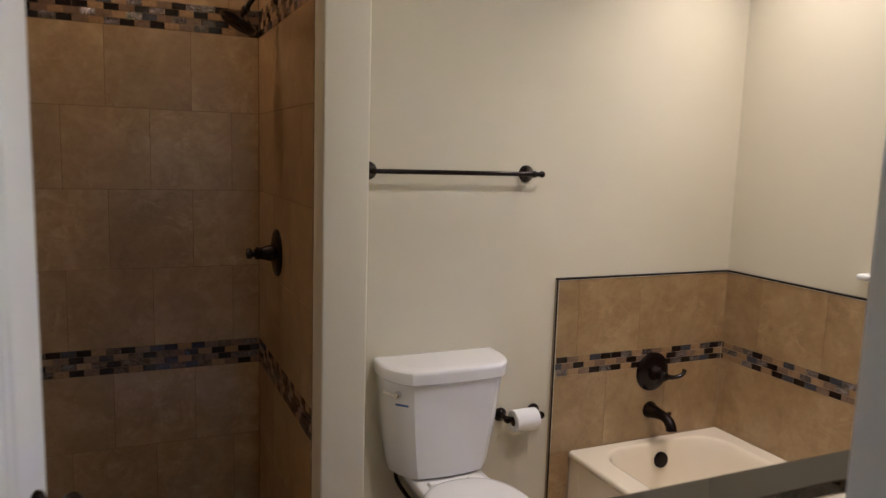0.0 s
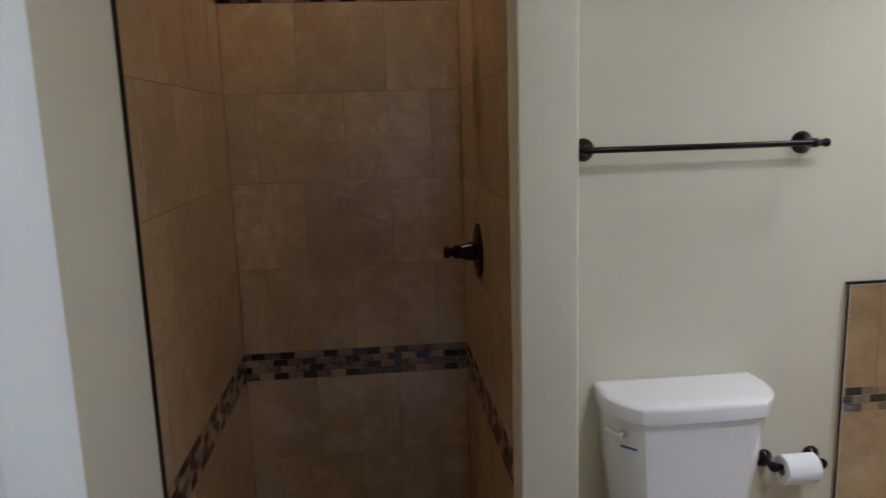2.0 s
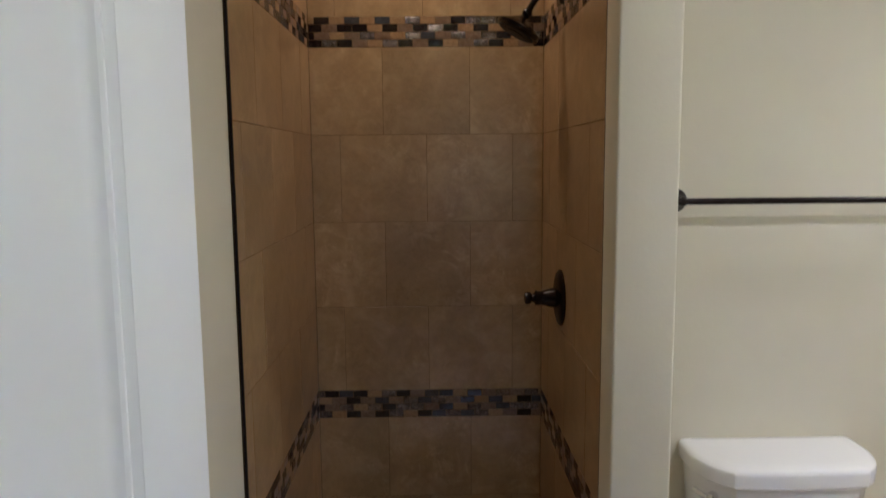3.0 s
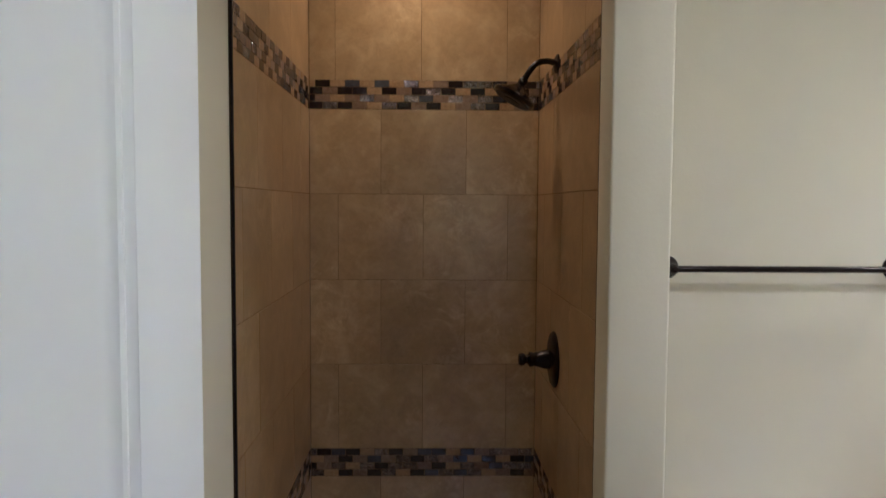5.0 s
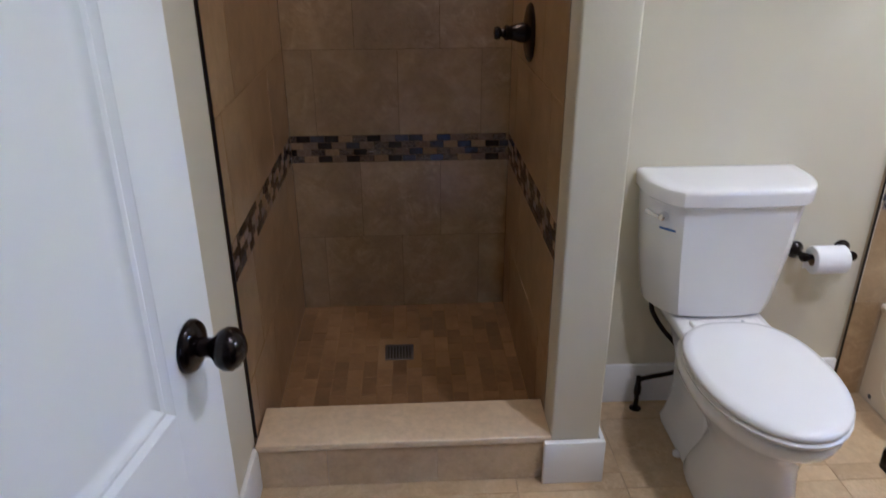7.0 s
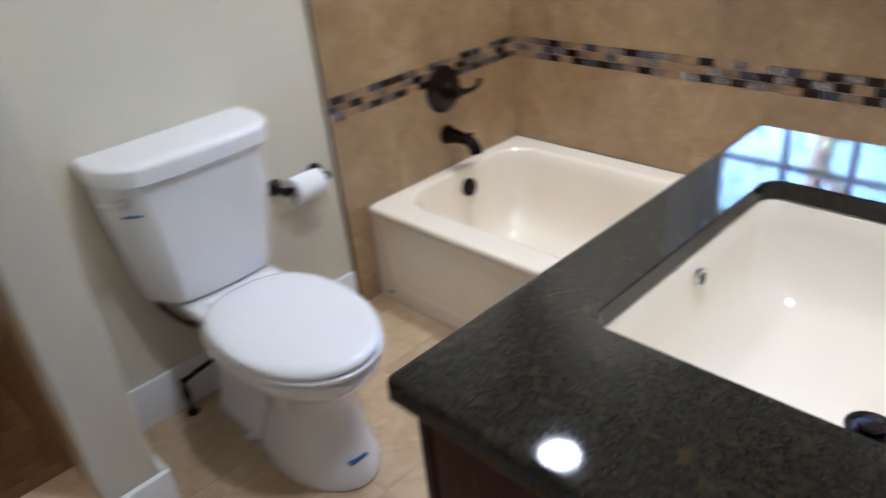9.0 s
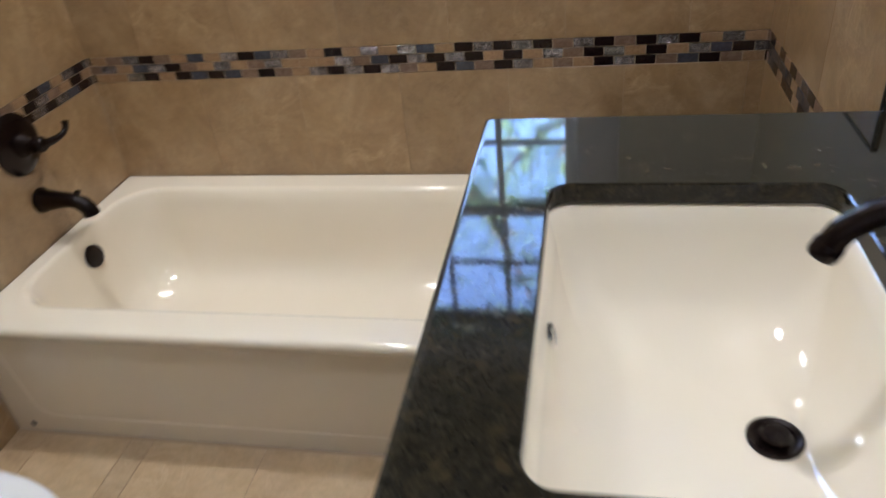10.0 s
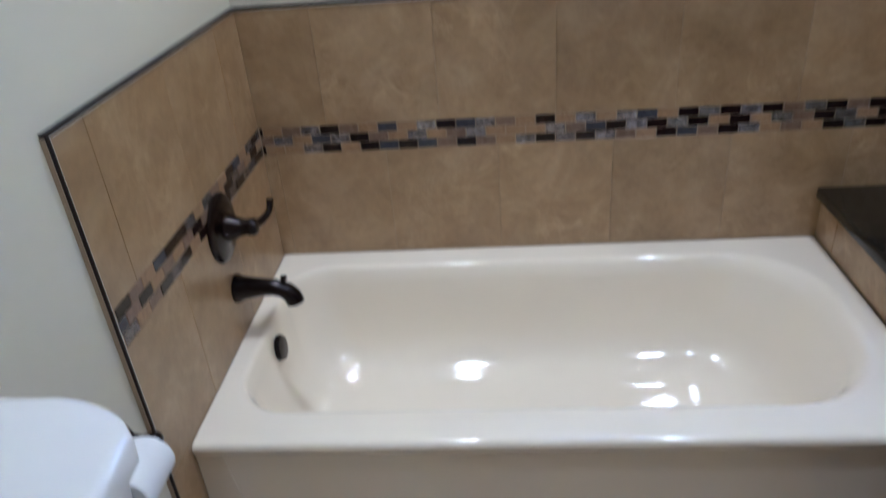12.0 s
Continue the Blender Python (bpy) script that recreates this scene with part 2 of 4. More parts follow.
def join(bm, own):
    if bm is None:
        return own
    me = bpy.data.meshes.new("tmp")
    own.to_mesh(me)
    own.free()
    bm.from_mesh(me)
    bpy.data.meshes.remove(me)
    return bm


def loft(rings, cap0=True, cap1=True, bm=None, closed=True):
    bm = bm or bmesh.new()
    vs = [[bm.verts.new(p) for p in r] for r in rings]
    k = len(rings[0])
    for a, b in zip(vs, vs[1:]):
        for i in range(k if closed else k - 1):
            bm.faces.new((a[i], a[(i + 1) % k], b[(i + 1) % k], b[i]))
    if cap0:
        bm.faces.new(vs[0][::-1])
    if cap1:
        bm.faces.new(vs[-1])
    return bm


def lathe(profile, place, axis, seg=28, bm=None):
    """Turns a profile of (radius, height) about an axis through place."""
    m = Matrix.Translation(place) @ Vector(axis).to_track_quat("Z", "Y").to_matrix().to_4x4()
    rings = [[m @ Vector((max(r, 1e-4) * math.cos(a), max(r, 1e-4) * math.sin(a), h)) for a in (2 * math.pi * i / seg for i in range(seg))] for r, h in profile]
    return loft(rings, True, True, bm)


def tube(points, radii, seg=14, steps=6, bm=None):
    """A round bar along a smooth line through the points."""
    p = [Vector(q) for q in points]
    r = list(radii) if isinstance(radii, (list, tuple)) else [radii] * len(p)
    line, rad = [], []
    for i in range(len(p) - 1):
        p0, p1, p2, p3 = p[max(i - 1, 0)], p[i], p[i + 1], p[min(i + 2, len(p) - 1)]
        for s in range(steps):
            t = s / steps
            line.append(0.5 * (2 * p1 + (p2 - p0) * t + (2 * p0 - 5 * p1 + 4 * p2 - p3) * t * t + (3 * p1 - p0 - 3 * p2 + p3) * t ** 3))
            rad.append(r[i] + (r[i + 1] - r[i]) * t)
    line.append(p[-1])
    rad.append(r[-1])
    up = Vector((0.3, 0.2, 0.93))
    rings = []
    for i, c in enumerate(line):
        d = (line[min(i + 1, len(line) - 1)] - line[max(i - 1, 0)]).normalized()
        u = (up - d * up.dot(d)).normalized()
        w = d.cross(u)
        up = u
        rings.append([c + rad[i] * (math.cos(a) * u + math.sin(a) * w) for a in (2 * math.pi * k / seg for k in range(seg))])
    return loft(rings, True, True, bm)


def rrect(x0, x1, y0, y1, z, r, n=8):
    """A ring: rectangle with rounded corners; r is one radius or four (x1y1, x0y1, x0y0, x1y0)."""
    rs = r if isinstance(r, (list, tuple)) else [r] * 4
    out = []
    for (cx, cy, sx, sy, a0), q in zip(((x1, y1, -1, -1, 0), (x0, y1, 1, -1, 90), (x0, y0, 1, 1, 180), (x1, y0, -1, 1, 270)), rs):
        for i in range(n + 1):
            a = radians(a0 + 90 * i / n)
            out.append(Vector((cx + sx * q + q * math.cos(a), cy + sy * q + q * math.sin(a), z)))
    return out


def prism(poly, axis, lo, hi, bm=None):
    """A polygon of two coordinates, drawn out along an axis from lo to hi."""
    put = {"x": lambda a, b, c: (c, a, b), "y": lambda a, b, c: (a, c, b), "z": lambda a, b, c: (a, b, c)}[axis]
    return loft([[Vector(put(a, b, c)) for a, b in poly] for c in (lo, hi)], True, True, bm)


TILES = {}


def tile_mesh(name, w, h, t, material, bev=0.0006):
    key = (material.name, round(w, 3), round(h, 3), t)
    if key not in TILES:
        me = bpy.data.meshes.new(name)
        x, y = w / 2, h / 2
        v = [(-x, -y, 0), (x, -y, 0), (x, y, 0), (-x, y, 0), (-x, -y, t - bev), (x, -y, t - bev), (x, y, t - bev), (-x, y, t - bev)]
        v += [(-x + bev, -y + bev, t), (x - bev, -y + bev, t), (x - bev, y - bev, t), (-x + bev, y - bev, t)]
        f = [(8, 9, 10, 11)]
        for i in range(4):
            j = (i + 1) % 4
            f += [(i, j, j + 4, i + 4), (i + 4, j + 4, j + 8, i + 8)]
        me.from_pydata(v, [], f)
        me.materials.append(material)
        TILES[key] = me
    return TILES[key]


def lay(name, parent, frame_m, spans, material, t=0.008, gap=0.0011):
    """Lays pieces with spans (u0, u1, v0, v1) in the plane of frame_m, whose z is the outward normal."""
    o = Matrix.Translation(-ORIGIN[parent.name])
    for u0, u1, v0, v1, *own in spans:
        mt = own[0] if own else material
        w, h = u1 - u0 - gap, v1 - v0 - gap
        if w < 0.006 or h < 0.006:
            continue
        ob = new(name, tile_mesh(name, w, h, t, mt))
        ob.parent = parent
        ob.matrix_basis = o @ frame_m @ Matrix.Translation(((u0 + u1) / 2, (v0 + v1) / 2, random.uniform(-0.0004, 0.0004)))


def frame_of(origin, u, v):
    u, v = Vector(u), Vector(v)
    m = Matrix.Identity(4)
    for i, c in enumerate((u, v, u.cross(v), Vector(origin))):
        m.col[i][:3] = c
    return m


def courses(u0, u1, rows, width=0.305):
    """Running courses: rows of (v0, v1, first joint)."""
    out = []
    for v0, v1, j in rows:
        cuts = [u0] + [j + width * k for k in range(-80, 81) if u0 + 0.004 < j + width * k < u1 - 0.004] + [u1]
        out += [(a, b, v0, v1) for a, b in zip(cuts, cuts[1:])]
    return out


def mosaic(u0, u1, v0, n, shift, rh=0.0258, w=0.0525):
    rng = random.Random(int(1000 * (u0 + 3.7 * v0 + 11 * shift)) + n)
    kinds, weights = [k for k, _ in MOSAIC], [q for _, q in MOSAIC]
    out = []
    below = []
    for r in range(n):
        row, last = [], None
        for a, b, c, d in courses(u0, u1, [(v0 + r * rh, v0 + (r + 1) * rh, shift + (w / 2 if r % 2 else 0))], w):
            under = [q[4] for q in below if q[0] < b and q[1] > a]
            for _ in range(4):
                kind = rng.choices(kinds, weights)[0]
                if kind is not last and (under.count(kind) == 0 or rng.random() < 0.3):
                    break
            row.append((a, b, c, d, kind))
            last = kind
        below = row
        out += row
    return out


# ---- setting ----
XL, YD, XT, YT, YB = -0.252, 0.525, 2.469, 2.449, 3.147


def structure(name, bm, material, label, category, sharp=38):
    return tagged(part(name, bm, material, None, "", sharp), label, category, "", "structure")


structure("wall_left", box(XL - 0.1, XL, YD - 0.12, YB + 0.1, 0, CEIL + 0.1), M_WALL, "cream painted drywall beside the shower", "wall")
structure("wall_shower_back", box(XL, 0.705, YB, YB + 0.1, 0, CEIL + 0.1), M_WALL, "drywall behind the shower tiles", "wall")
bm = box(0.5680, 0.703, 2.088, 2.200, 0, CEIL + 0.1, bev=0.007, seg=3)
box(0.582, 0.705, 2.19, YB, 0, CEIL + 0.1, bm=bm)
structure("wall_stub", bm, M_WALL, "cream painted stub wall between shower and toilet", "wall")
structure("wall_toilet", box(0.7055, XT + 0.13, YT, YT + 0.1, 0, CEIL + 0.1), M_WALL, "cream painted wall behind the toilet", "wall")
WY0, WY1, WZ0, WZ1 = 0.985, 1.665, 1.165, 2.135
bm = box(XT, XT + 0.13, YD - 0.12, WY0, 0, CEIL + 0.1)
box(XT, XT + 0.13, WY1, YT, 0, CEIL + 0.1, bm=bm)
box(XT, XT + 0.13, WY0, WY1, 0, WZ0, bm=bm)
box(XT, XT + 0.13, WY0, WY1, WZ1, CEIL + 0.1, bm=bm)
structure("wall_tub", bm, M_WALL, "cream painted wall with a window over the bathtub", "wall")
DX0, DX1, DZ = -0.250, 0.665, 2.06
bm = box(XL, DX0, YD - 0.12, YD, 0, CEIL + 0.1)
box(DX1, XT, YD - 0.12, YD, 0, CEIL + 0.1, bm=bm)
box(DX0, DX1, YD - 0.12, YD, DZ, CEIL + 0.1, bm=bm)
structure("wall_vanity", bm, M_WALL, "cream painted wall with the doorway and the vanity", "wall")
bm = box(XL, XT, YD - 0.12, 2.449, CEIL, CEIL + 0.1)
box(XL, 0.582, 2.449, YB, CEIL, CEIL + 0.1, bm=bm)
structure("ceiling", bm, M_CEIL, "off-white painted bathroom ceiling", "ceiling")

# bedroom behind the door, plain
BX0, BX1, BY0 = -1.9, 3.4, -3.6
bm = box(BX0 - 0.1, BX0, BY0 - 0.1, YD - 0.12, 0, CEIL + 0.1)
structure("wall_bedroom_west", bm, M_WALL, "cream painted bedroom wall", "wall")
structure("wall_bedroom_east", box(BX1, BX1 + 0.1, BY0 - 0.1, YD - 0.12, 0, CEIL + 0.1), M_WALL, "cream painted bedroom wall", "wall")
bm = box(BX0, 0.60, BY0 - 0.1, BY0, 0, CEIL + 0.1)
box(0.85, BX1, BY0 - 0.1, BY0, 0, CEIL + 0.1, bm=bm)
box(0.60, 0.85, BY0 - 0.1, BY0, 0, 1.0, bm=bm)
box(0.60, 0.85, BY0 - 0.1, BY0, 2.0, CEIL + 0.1, bm=bm)
structure("wall_bedroom_south", bm, M_WALL, "cream painted bedroom wall with a window opening", "wall")
bm = box(BX0, XL - 0.1, YD - 0.12, YD, 0, CEIL + 0.1)
box(XT + 0.13, BX1, YD - 0.12, YD, 0, CEIL + 0.1, bm=bm)
structure("wall_bedroom_north", bm, M_WALL, "cream painted bedroom wall beside the bathroom", "wall")
structure("ceiling_bedroom", box(BX0, BX1, BY0, YD - 0.12, CEIL, CEIL + 0.1), M_CEIL, "off-white bedroom ceiling", "ceiling")
structure("floor_bedroom", box(BX0, BX1, BY0, YD - 0.06, -0.05, -0.004), M_BEDFLOOR, "beige bedroom carpet", "floor")

# ground and trees outside
bm = bmesh.new()
bmesh.ops.create_grid(bm, x_segments=24, y_segments=24, size=260)
for v in bm.verts:
    v.co.z = -0.7 + 0.25 * noise.noise(v.co * 0.05)
structure("ground", bm, M_GRASS, "green lawn around the house", "ground")


def tree(place, height, spread, seed):
    rng = random.Random(seed)
    x, y, z = place
    root = thing("tree", place, "leafy green tree outside the window", "tree", "", "trees outside")
    bm = tube([(x, y, z), (x + 0.05, y - 0.1, z + height * 0.35), (x - 0.1, y + 0.1, z + height * 0.8)], [0.16, 0.12, 0.04], 10, 5)
    tips = []
    for k in range(11):
        a, h = rng.uniform(0, 6.28), height * rng.uniform(0.3, 0.75)
        d = spread * rng.uniform(0.5, 1.0)
        tip = (x + d * math.cos(a), y + d * math.sin(a), z + h + rng.uniform(0.2, 0.9))
        mid = (x + 0.5 * d * math.cos(a), y + 0.5 * d * math.sin(a), z + h + 0.1)
        tube([(x, y, z + h - 0.15), mid, tip], [0.06, 0.04, 0.012], 7, 4, bm=bm)
        tips += [Vector(mid), Vector(tip)]
    part("trunk", bm, M_BARK, root)
    verts, faces = [], []
    for k in range(3000):
        c = rng.choice(tips) + Vector((rng.gauss(0, 0.32), rng.gauss(0, 0.32), rng.gauss(0.05, 0.3))) - Vector(place)
        d = Vector((rng.uniform(-1, 1), rng.uniform(-1, 1), rng.uniform(-1, 0.6))).normalized()
        s = d.orthogonal().normalized() * rng.uniform(0.018, 0.035)
        q = d * rng.uniform(0.045, 0.085)
        i = len(verts)
        verts += [c - q, c + s, c + q, c - s]
        faces.append((i, i + 1, i + 2, i + 3))
    me = bpy.data.meshes.new("crown")
    me.from_pydata(verts, [], faces)
    me.materials.append(M_LEAF)
    ob = new("crown", me)
    ob.parent = root


tree((5.3, 0.2, -0.65), 5.4, 1.5, 3)
tree((6.3, 2.5, -0.65), 6.0, 1.8, 5)
tree((7.6, 0.9, -0.65), 6.4, 2.0, 9)

# ---- window over the tub ----
win = thing("window_1", (XT, 1.325, WZ0), "white double-hung window with six panes per sash", "window", "structure")
casing = box(XT - 0.018, XT, WY1 - 0.012, 1.765, 1.150, WZ1 + 0.09, bev=0.004)
box(XT - 0.018, XT, 0.885, WY0 + 0.012, 1.150, WZ1 + 0.09, bev=0.004, bm=casing)
box(XT - 0.020, XT, WY0 + 0.012, WY1 - 0.012, WZ1 - 0.012, WZ1 + 0.09, bev=0.004, bm=casing)
box(XT - 0.026, XT, 0.870, 1.780, WZ1 + 0.0905, WZ1 + 0.112, bev=0.006, bm=casing)
part("window_casing", casing, M_TRIM, win)
bm = box(XT - 0.060, XT + 0.03, 0.850, 1.812, 1.128, 1.150, bev=0.009, seg=3)
part("window_sill", bm, M_TRIM, win, "white rounded window stool")
poly = [(XT - 0.001, 1.066), (XT - 0.016, 1.066), (XT - 0.022, 1.085), (XT - 0.034, 1.112), (XT - 0.040, 1.1275), (XT - 0.001, 1.1275)]
bm = prism([(a, b) for a, b in poly], "y", 0.885, 1.765)
part("window_apron", bm, M_TRIM, win)
bm = box(XT, XT + 0.13, WY0, WY0 + 0.018, WZ0, WZ1)
box(XT, XT + 0.13, WY1 - 0.018, WY1, WZ0, WZ1, bm=bm)
box(XT, XT + 0.13, WY0 + 0.018, WY1 - 0.018, WZ1 - 0.018, WZ1, bm=bm)
box(XT + 0.031, XT + 0.13, WY0 + 0.018, WY1 - 0.018, WZ0 - 0.014, WZ0 + 0.004, bm=bm)
part("window_frame", bm, M_TRIM, win)
MID = 1.652


def sash(z0, z1, x):
    bm = box(x, x + 0.032, 1.003, 1.036, z0, z1, bev=0.003)
    box(x, x + 0.032, 1.614, 1.647, z0, z1, bev=0.003, bm=bm)
    box(x, x + 0.032, 1.036, 1.614, z0, z0 + 0.036, bev=0.003, bm=bm)
    box(x, x + 0.032, 1.036, 1.614, z1 - 0.036, z1, bev=0.003, bm=bm)
    s = part("sash", bm, M_TRIM, win)
    a, b = z0 + 0.036, z1 - 0.036
    for k in (1, 2):
        yy = 1.036 + 0.578 * k / 3
        part("muntin", box(x + 0.005, x + 0.026, yy - 0.009, yy + 0.009, a, b, bev=0.003), M_TRIM, s)
    part("muntin", box(x + 0.0058, x + 0.0252, 1.036, 1.614, (a + b) / 2 - 0.009, (a + b) / 2 + 0.009, bev=0.003), M_TRIM, s)
    for i in range(3):
        for j in range(2):
            y0, y1 = 1.036 + 0.578 * i / 3 + 0.008, 1.036 + 0.578 * (i + 1) / 3 - 0.008
            c0, c1 = (a, (a + b) / 2) if j == 0 else ((a + b) / 2, b)
            p = part("pane", box(x + 0.0135, x + 0.0175, y0, y1, c0 + 0.004, c1 - 0.004), M_GLASS, s)
            p.visible_shadow = False


sash(1.170, MID + 0.018, XT + 0.040)
sash(MID - 0.018, WZ1 - 0.018, XT + 0.075)

# ---- doorway and door ----
jamb = thing("door_frame", (0.19, YD, 0), "white painted door frame around the doorway", "door frame", "structure")
bm = box(DX0 - 0.0, DX0 + 0.018, YD - 0.125, YD + 0.003, 0, DZ, bev=0.002)
part("jamb", bm, M_TRIM, jamb)
part("jamb", box(DX1 - 0.018, DX1, YD - 0.125, YD + 0.003, 0, DZ, bev=0.002), M_TRIM, jamb)
part("head_jamb", box(DX0 + 0.018, DX1 - 0.018, YD - 0.125, YD + 0.003, DZ - 0.018, DZ, bev=0.002), M_TRIM, jamb)
for y0, y1 in ((YD + 0.0005, YD + 0.016), (YD - 0.136, YD - 0.1205)):
    part("casing", box(DX1 - 0.012, DX1 + (0.035 if y0 > 0.5 else 0.070), y0, y1, 0, DZ + 0.06, bev=0.005), M_TRIM, jamb)
    part("casing", box(XL + 0.0005 if y0 > 0.5 else DX0 - 0.06, DX0 + 0.012, y0, y1, 0, DZ + 0.06, bev=0.005), M_TRIM, jamb)
    part("head_casing", box(DX0 + 0.012, DX1 - 0.012, y0, y1, DZ - 0.012, DZ + 0.06, bev=0.005), M_TRIM, jamb)

HINGE, EDGE = Vector((-0.196, 0.548, 0.0)), Vector((-0.057, 1.300, 0.0))


def door_leaf():
    d = (EDGE - HINGE)
    W, T, HT = d.length, 0.035, 2.02
    d.normalize()
    nrm = Vector((d.y, -d.x, 0))
    fr = Matrix.Identity(4)
    for i, c in enumerate((d, nrm, Vector((0, 0, 1)), HINGE)):
        fr.col[i][:3] = c
    root = thing("door_1", HINGE, "open white two-panel door with dark knobs", "door", "structure")

    def slab(x0, x1, y0, y1, z0, z1, bev=0.002, bm=None):
        return box(x0, x1, y0, y1, z0, z1, bev=bev, bm=bm)

    st, z0 = 0.115, 0.012
    panels = ((0.24, 0.79), (0.935, 1.90))
    bm = slab(0, st, -T, 0, z0, HT)
    slab(W - st, W, -T, 0, z0, HT, bm=bm)
    last = z0
    for a, b in panels:
        slab(st - 0.001, W - st + 0.001, -T + 0.0004, -0.0004, last, a, 0.0, bm=bm)
        last = b
    slab(st - 0.001, W - st + 0.001, -T + 0.0004, -0.0004, last, HT, 0.0, bm=bm)
    bm.transform(fr)
    leaf = part("door_leaf", bm, M_DOOR, root)
    for a, b in panels:
        for side in (1, -1):
            # sloped sticking runs into a flat field, with a raised bead
            rings = []
            prof = ((0.0, 0.0), (0.005, -0.003), (0.009, -0.005), (0.0115, -0.0035), (0.016, -0.002), (0.021, -0.0035), (0.025, -0.0065), (0.033, -0.009), (0.040, -0.009))
            for inset, dep in prof:
                yy = (-0.0006 + dep) if side == 1 else (-T + 0.0006 - dep)
                x0, x1, c0, c1 = st + inset, W - st - inset, a + inset, b - inset
                rings.append([Vector((x0, yy, c0)), Vector((x1, yy, c0)), Vector((x1, yy, c1)), Vector((x0, yy, c1))])
            bm = loft(rings, False, True)
            bm.transform(fr)
            part("panel", bm, M_DOOR, root, sharp=20)
    kz, kx = 0.995, W - 0.062
    for side in (1, -1):
        y0 = 0.0005 if side == 1 else -T - 0.0005
        ax = Vector((0, side, 0))
        bm = lathe([(0.0325, 0), (0.0325, 0.003), (0.0295, 0.008), (0.020, 0.012), (0.0135, 0.014)], (kx, y0, kz), ax, 32)
        bm.transform(fr)
        rose = part("rosette", bm, M_BRONZE, root)
        bm = lathe([(0.0125, 0.012), (0.0115, 0.026), (0.015, 0.032), (0.0225, 0.038), (0.0262, 0.046), (0.0255, 0.054), (0.020, 0.061), (0.010, 0.0665), (0.001, 0.067)], (kx, y0, kz), ax, 32)
        bm.transform(fr)
        part("knob", bm, M_BRONZE, root, "round dark bronze door knob")
    for hz in (0.25, 1.05, 1.83):
        bm = lathe([(0.006, 0), (0.006, 0.09)], (0.0, 0.004, hz - 0.045), (0, 0, 1), 10)
        bm.transform(fr)
        part("hinge", bm, M_BRONZE, root)


door_leaf()

# ---- baseboards ----


def baseboard(bm, m, label):
    return structure("baseboard", bm, m, label, "baseboard")


BH = 0.142
bm = box(0.5480, 0.7190, 2.068, 2.086, 0, BH, bev=0.004)
box(0.7055, 0.7190, 2.0865, YT, 0, BH - 0.0005, bev=0.004, bm=bm)
baseboard(bm, M_TRIM, "white baseboard round the stub wall")
bm = box(0.7200, 1.580, YT - 0.014, YT, 0, BH, bev=0.004)
baseboard(bm, M_TRIM, "white baseboard behind the toilet")
bm = box(XL, XL + 0.014, YD + 0.017, 2.100, 0, BH, bev=0.004)
baseboard(bm, M_TRIM, "white baseboard along the left wall")
bm = box(1.535, 1.66, YD, YD + 0.014, 0, BH, bev=0.004)
baseboard(bm, M_TRIM, "white baseboard beside the vanity")


# ---- recessed ceiling lights ----
def can_light(x, y, bulb):
    root = thing("recessed_light", (x, y, CEIL), "round recessed ceiling light with a warm bulb", "ceiling light", "", "recessed ceiling lights")
    bm = lathe([(0.090, 0.0), (0.090, 0.004), (0.100, 0.0075), (0.112, 0.006), (0.117, 0.0)], (x, y, CEIL - 0.0005), (0, 0, -1), 36)
    part("trim_ring", bm, M_TRIM, root)
    part("bulb", lathe([(0.086, 0.0), (0.086, 0.002), (0.065, 0.0042), (0.001, 0.0048)], (x, y, CEIL - 0.0082), (0, 0, -1), 28), bulb, root)


can_light(2.15, 2.02, M_BULB)
can_light(0.14, 2.86, M_DIMBULB)
can_light(1.30, 0.98, M_BULB)


# ---- toilet ----
def egg(cx, hw, yf, yb, z, n=36, back=2.6):
    """An egg-shaped ring: round at the front, squarer at the back."""
    ym = yf + (yb - yf) * 0.52
    out = []
    for i in range(n):
        a = 2 * math.pi * i / n
        c, s = math.cos(a), math.sin(a)
        if s < 0:
            out.append(Vector((cx + hw * c, ym + (ym - yf) * s, z)))
        else:
            e = 2 / back
            out.append(Vector((cx + hw * math.copysign(abs(c) ** e, c), ym + (yb - ym) * abs(s) ** e, z)))
    return out


TX = 1.076


def d_ring(hb, hf, yb, yf, z, r=0.03):
    """The tank's outline: wide at the wall, with slanting corners and a slightly bowed front."""
    side = []
    for k in range(7):
        a = radians(90 * k / 6)
        u = 0.45 * (1 - k / 6)
        side.append((hf + 0.004 + (hb - hf - 0.004) * (0.55 * math.cos(a) + u), yf + 0.008 + 0.107 * (0.55 * (1 - math.sin(a)) + u)))
    pts = [(hb - 0.010, yb), (hb - 0.003, yb - 0.004), (hb, yb - 0.012)] + side + [(hf - 0.004, yf + 0.001), (hf - 0.02, yf - 0.001), (hf * 0.5, yf - 0.007), (0, yf - 0.009)]
    full = pts + [(-a, b) for a, b in pts[-2::-1]]
    return [Vector((TX + a, b, z)) for a, b in full]


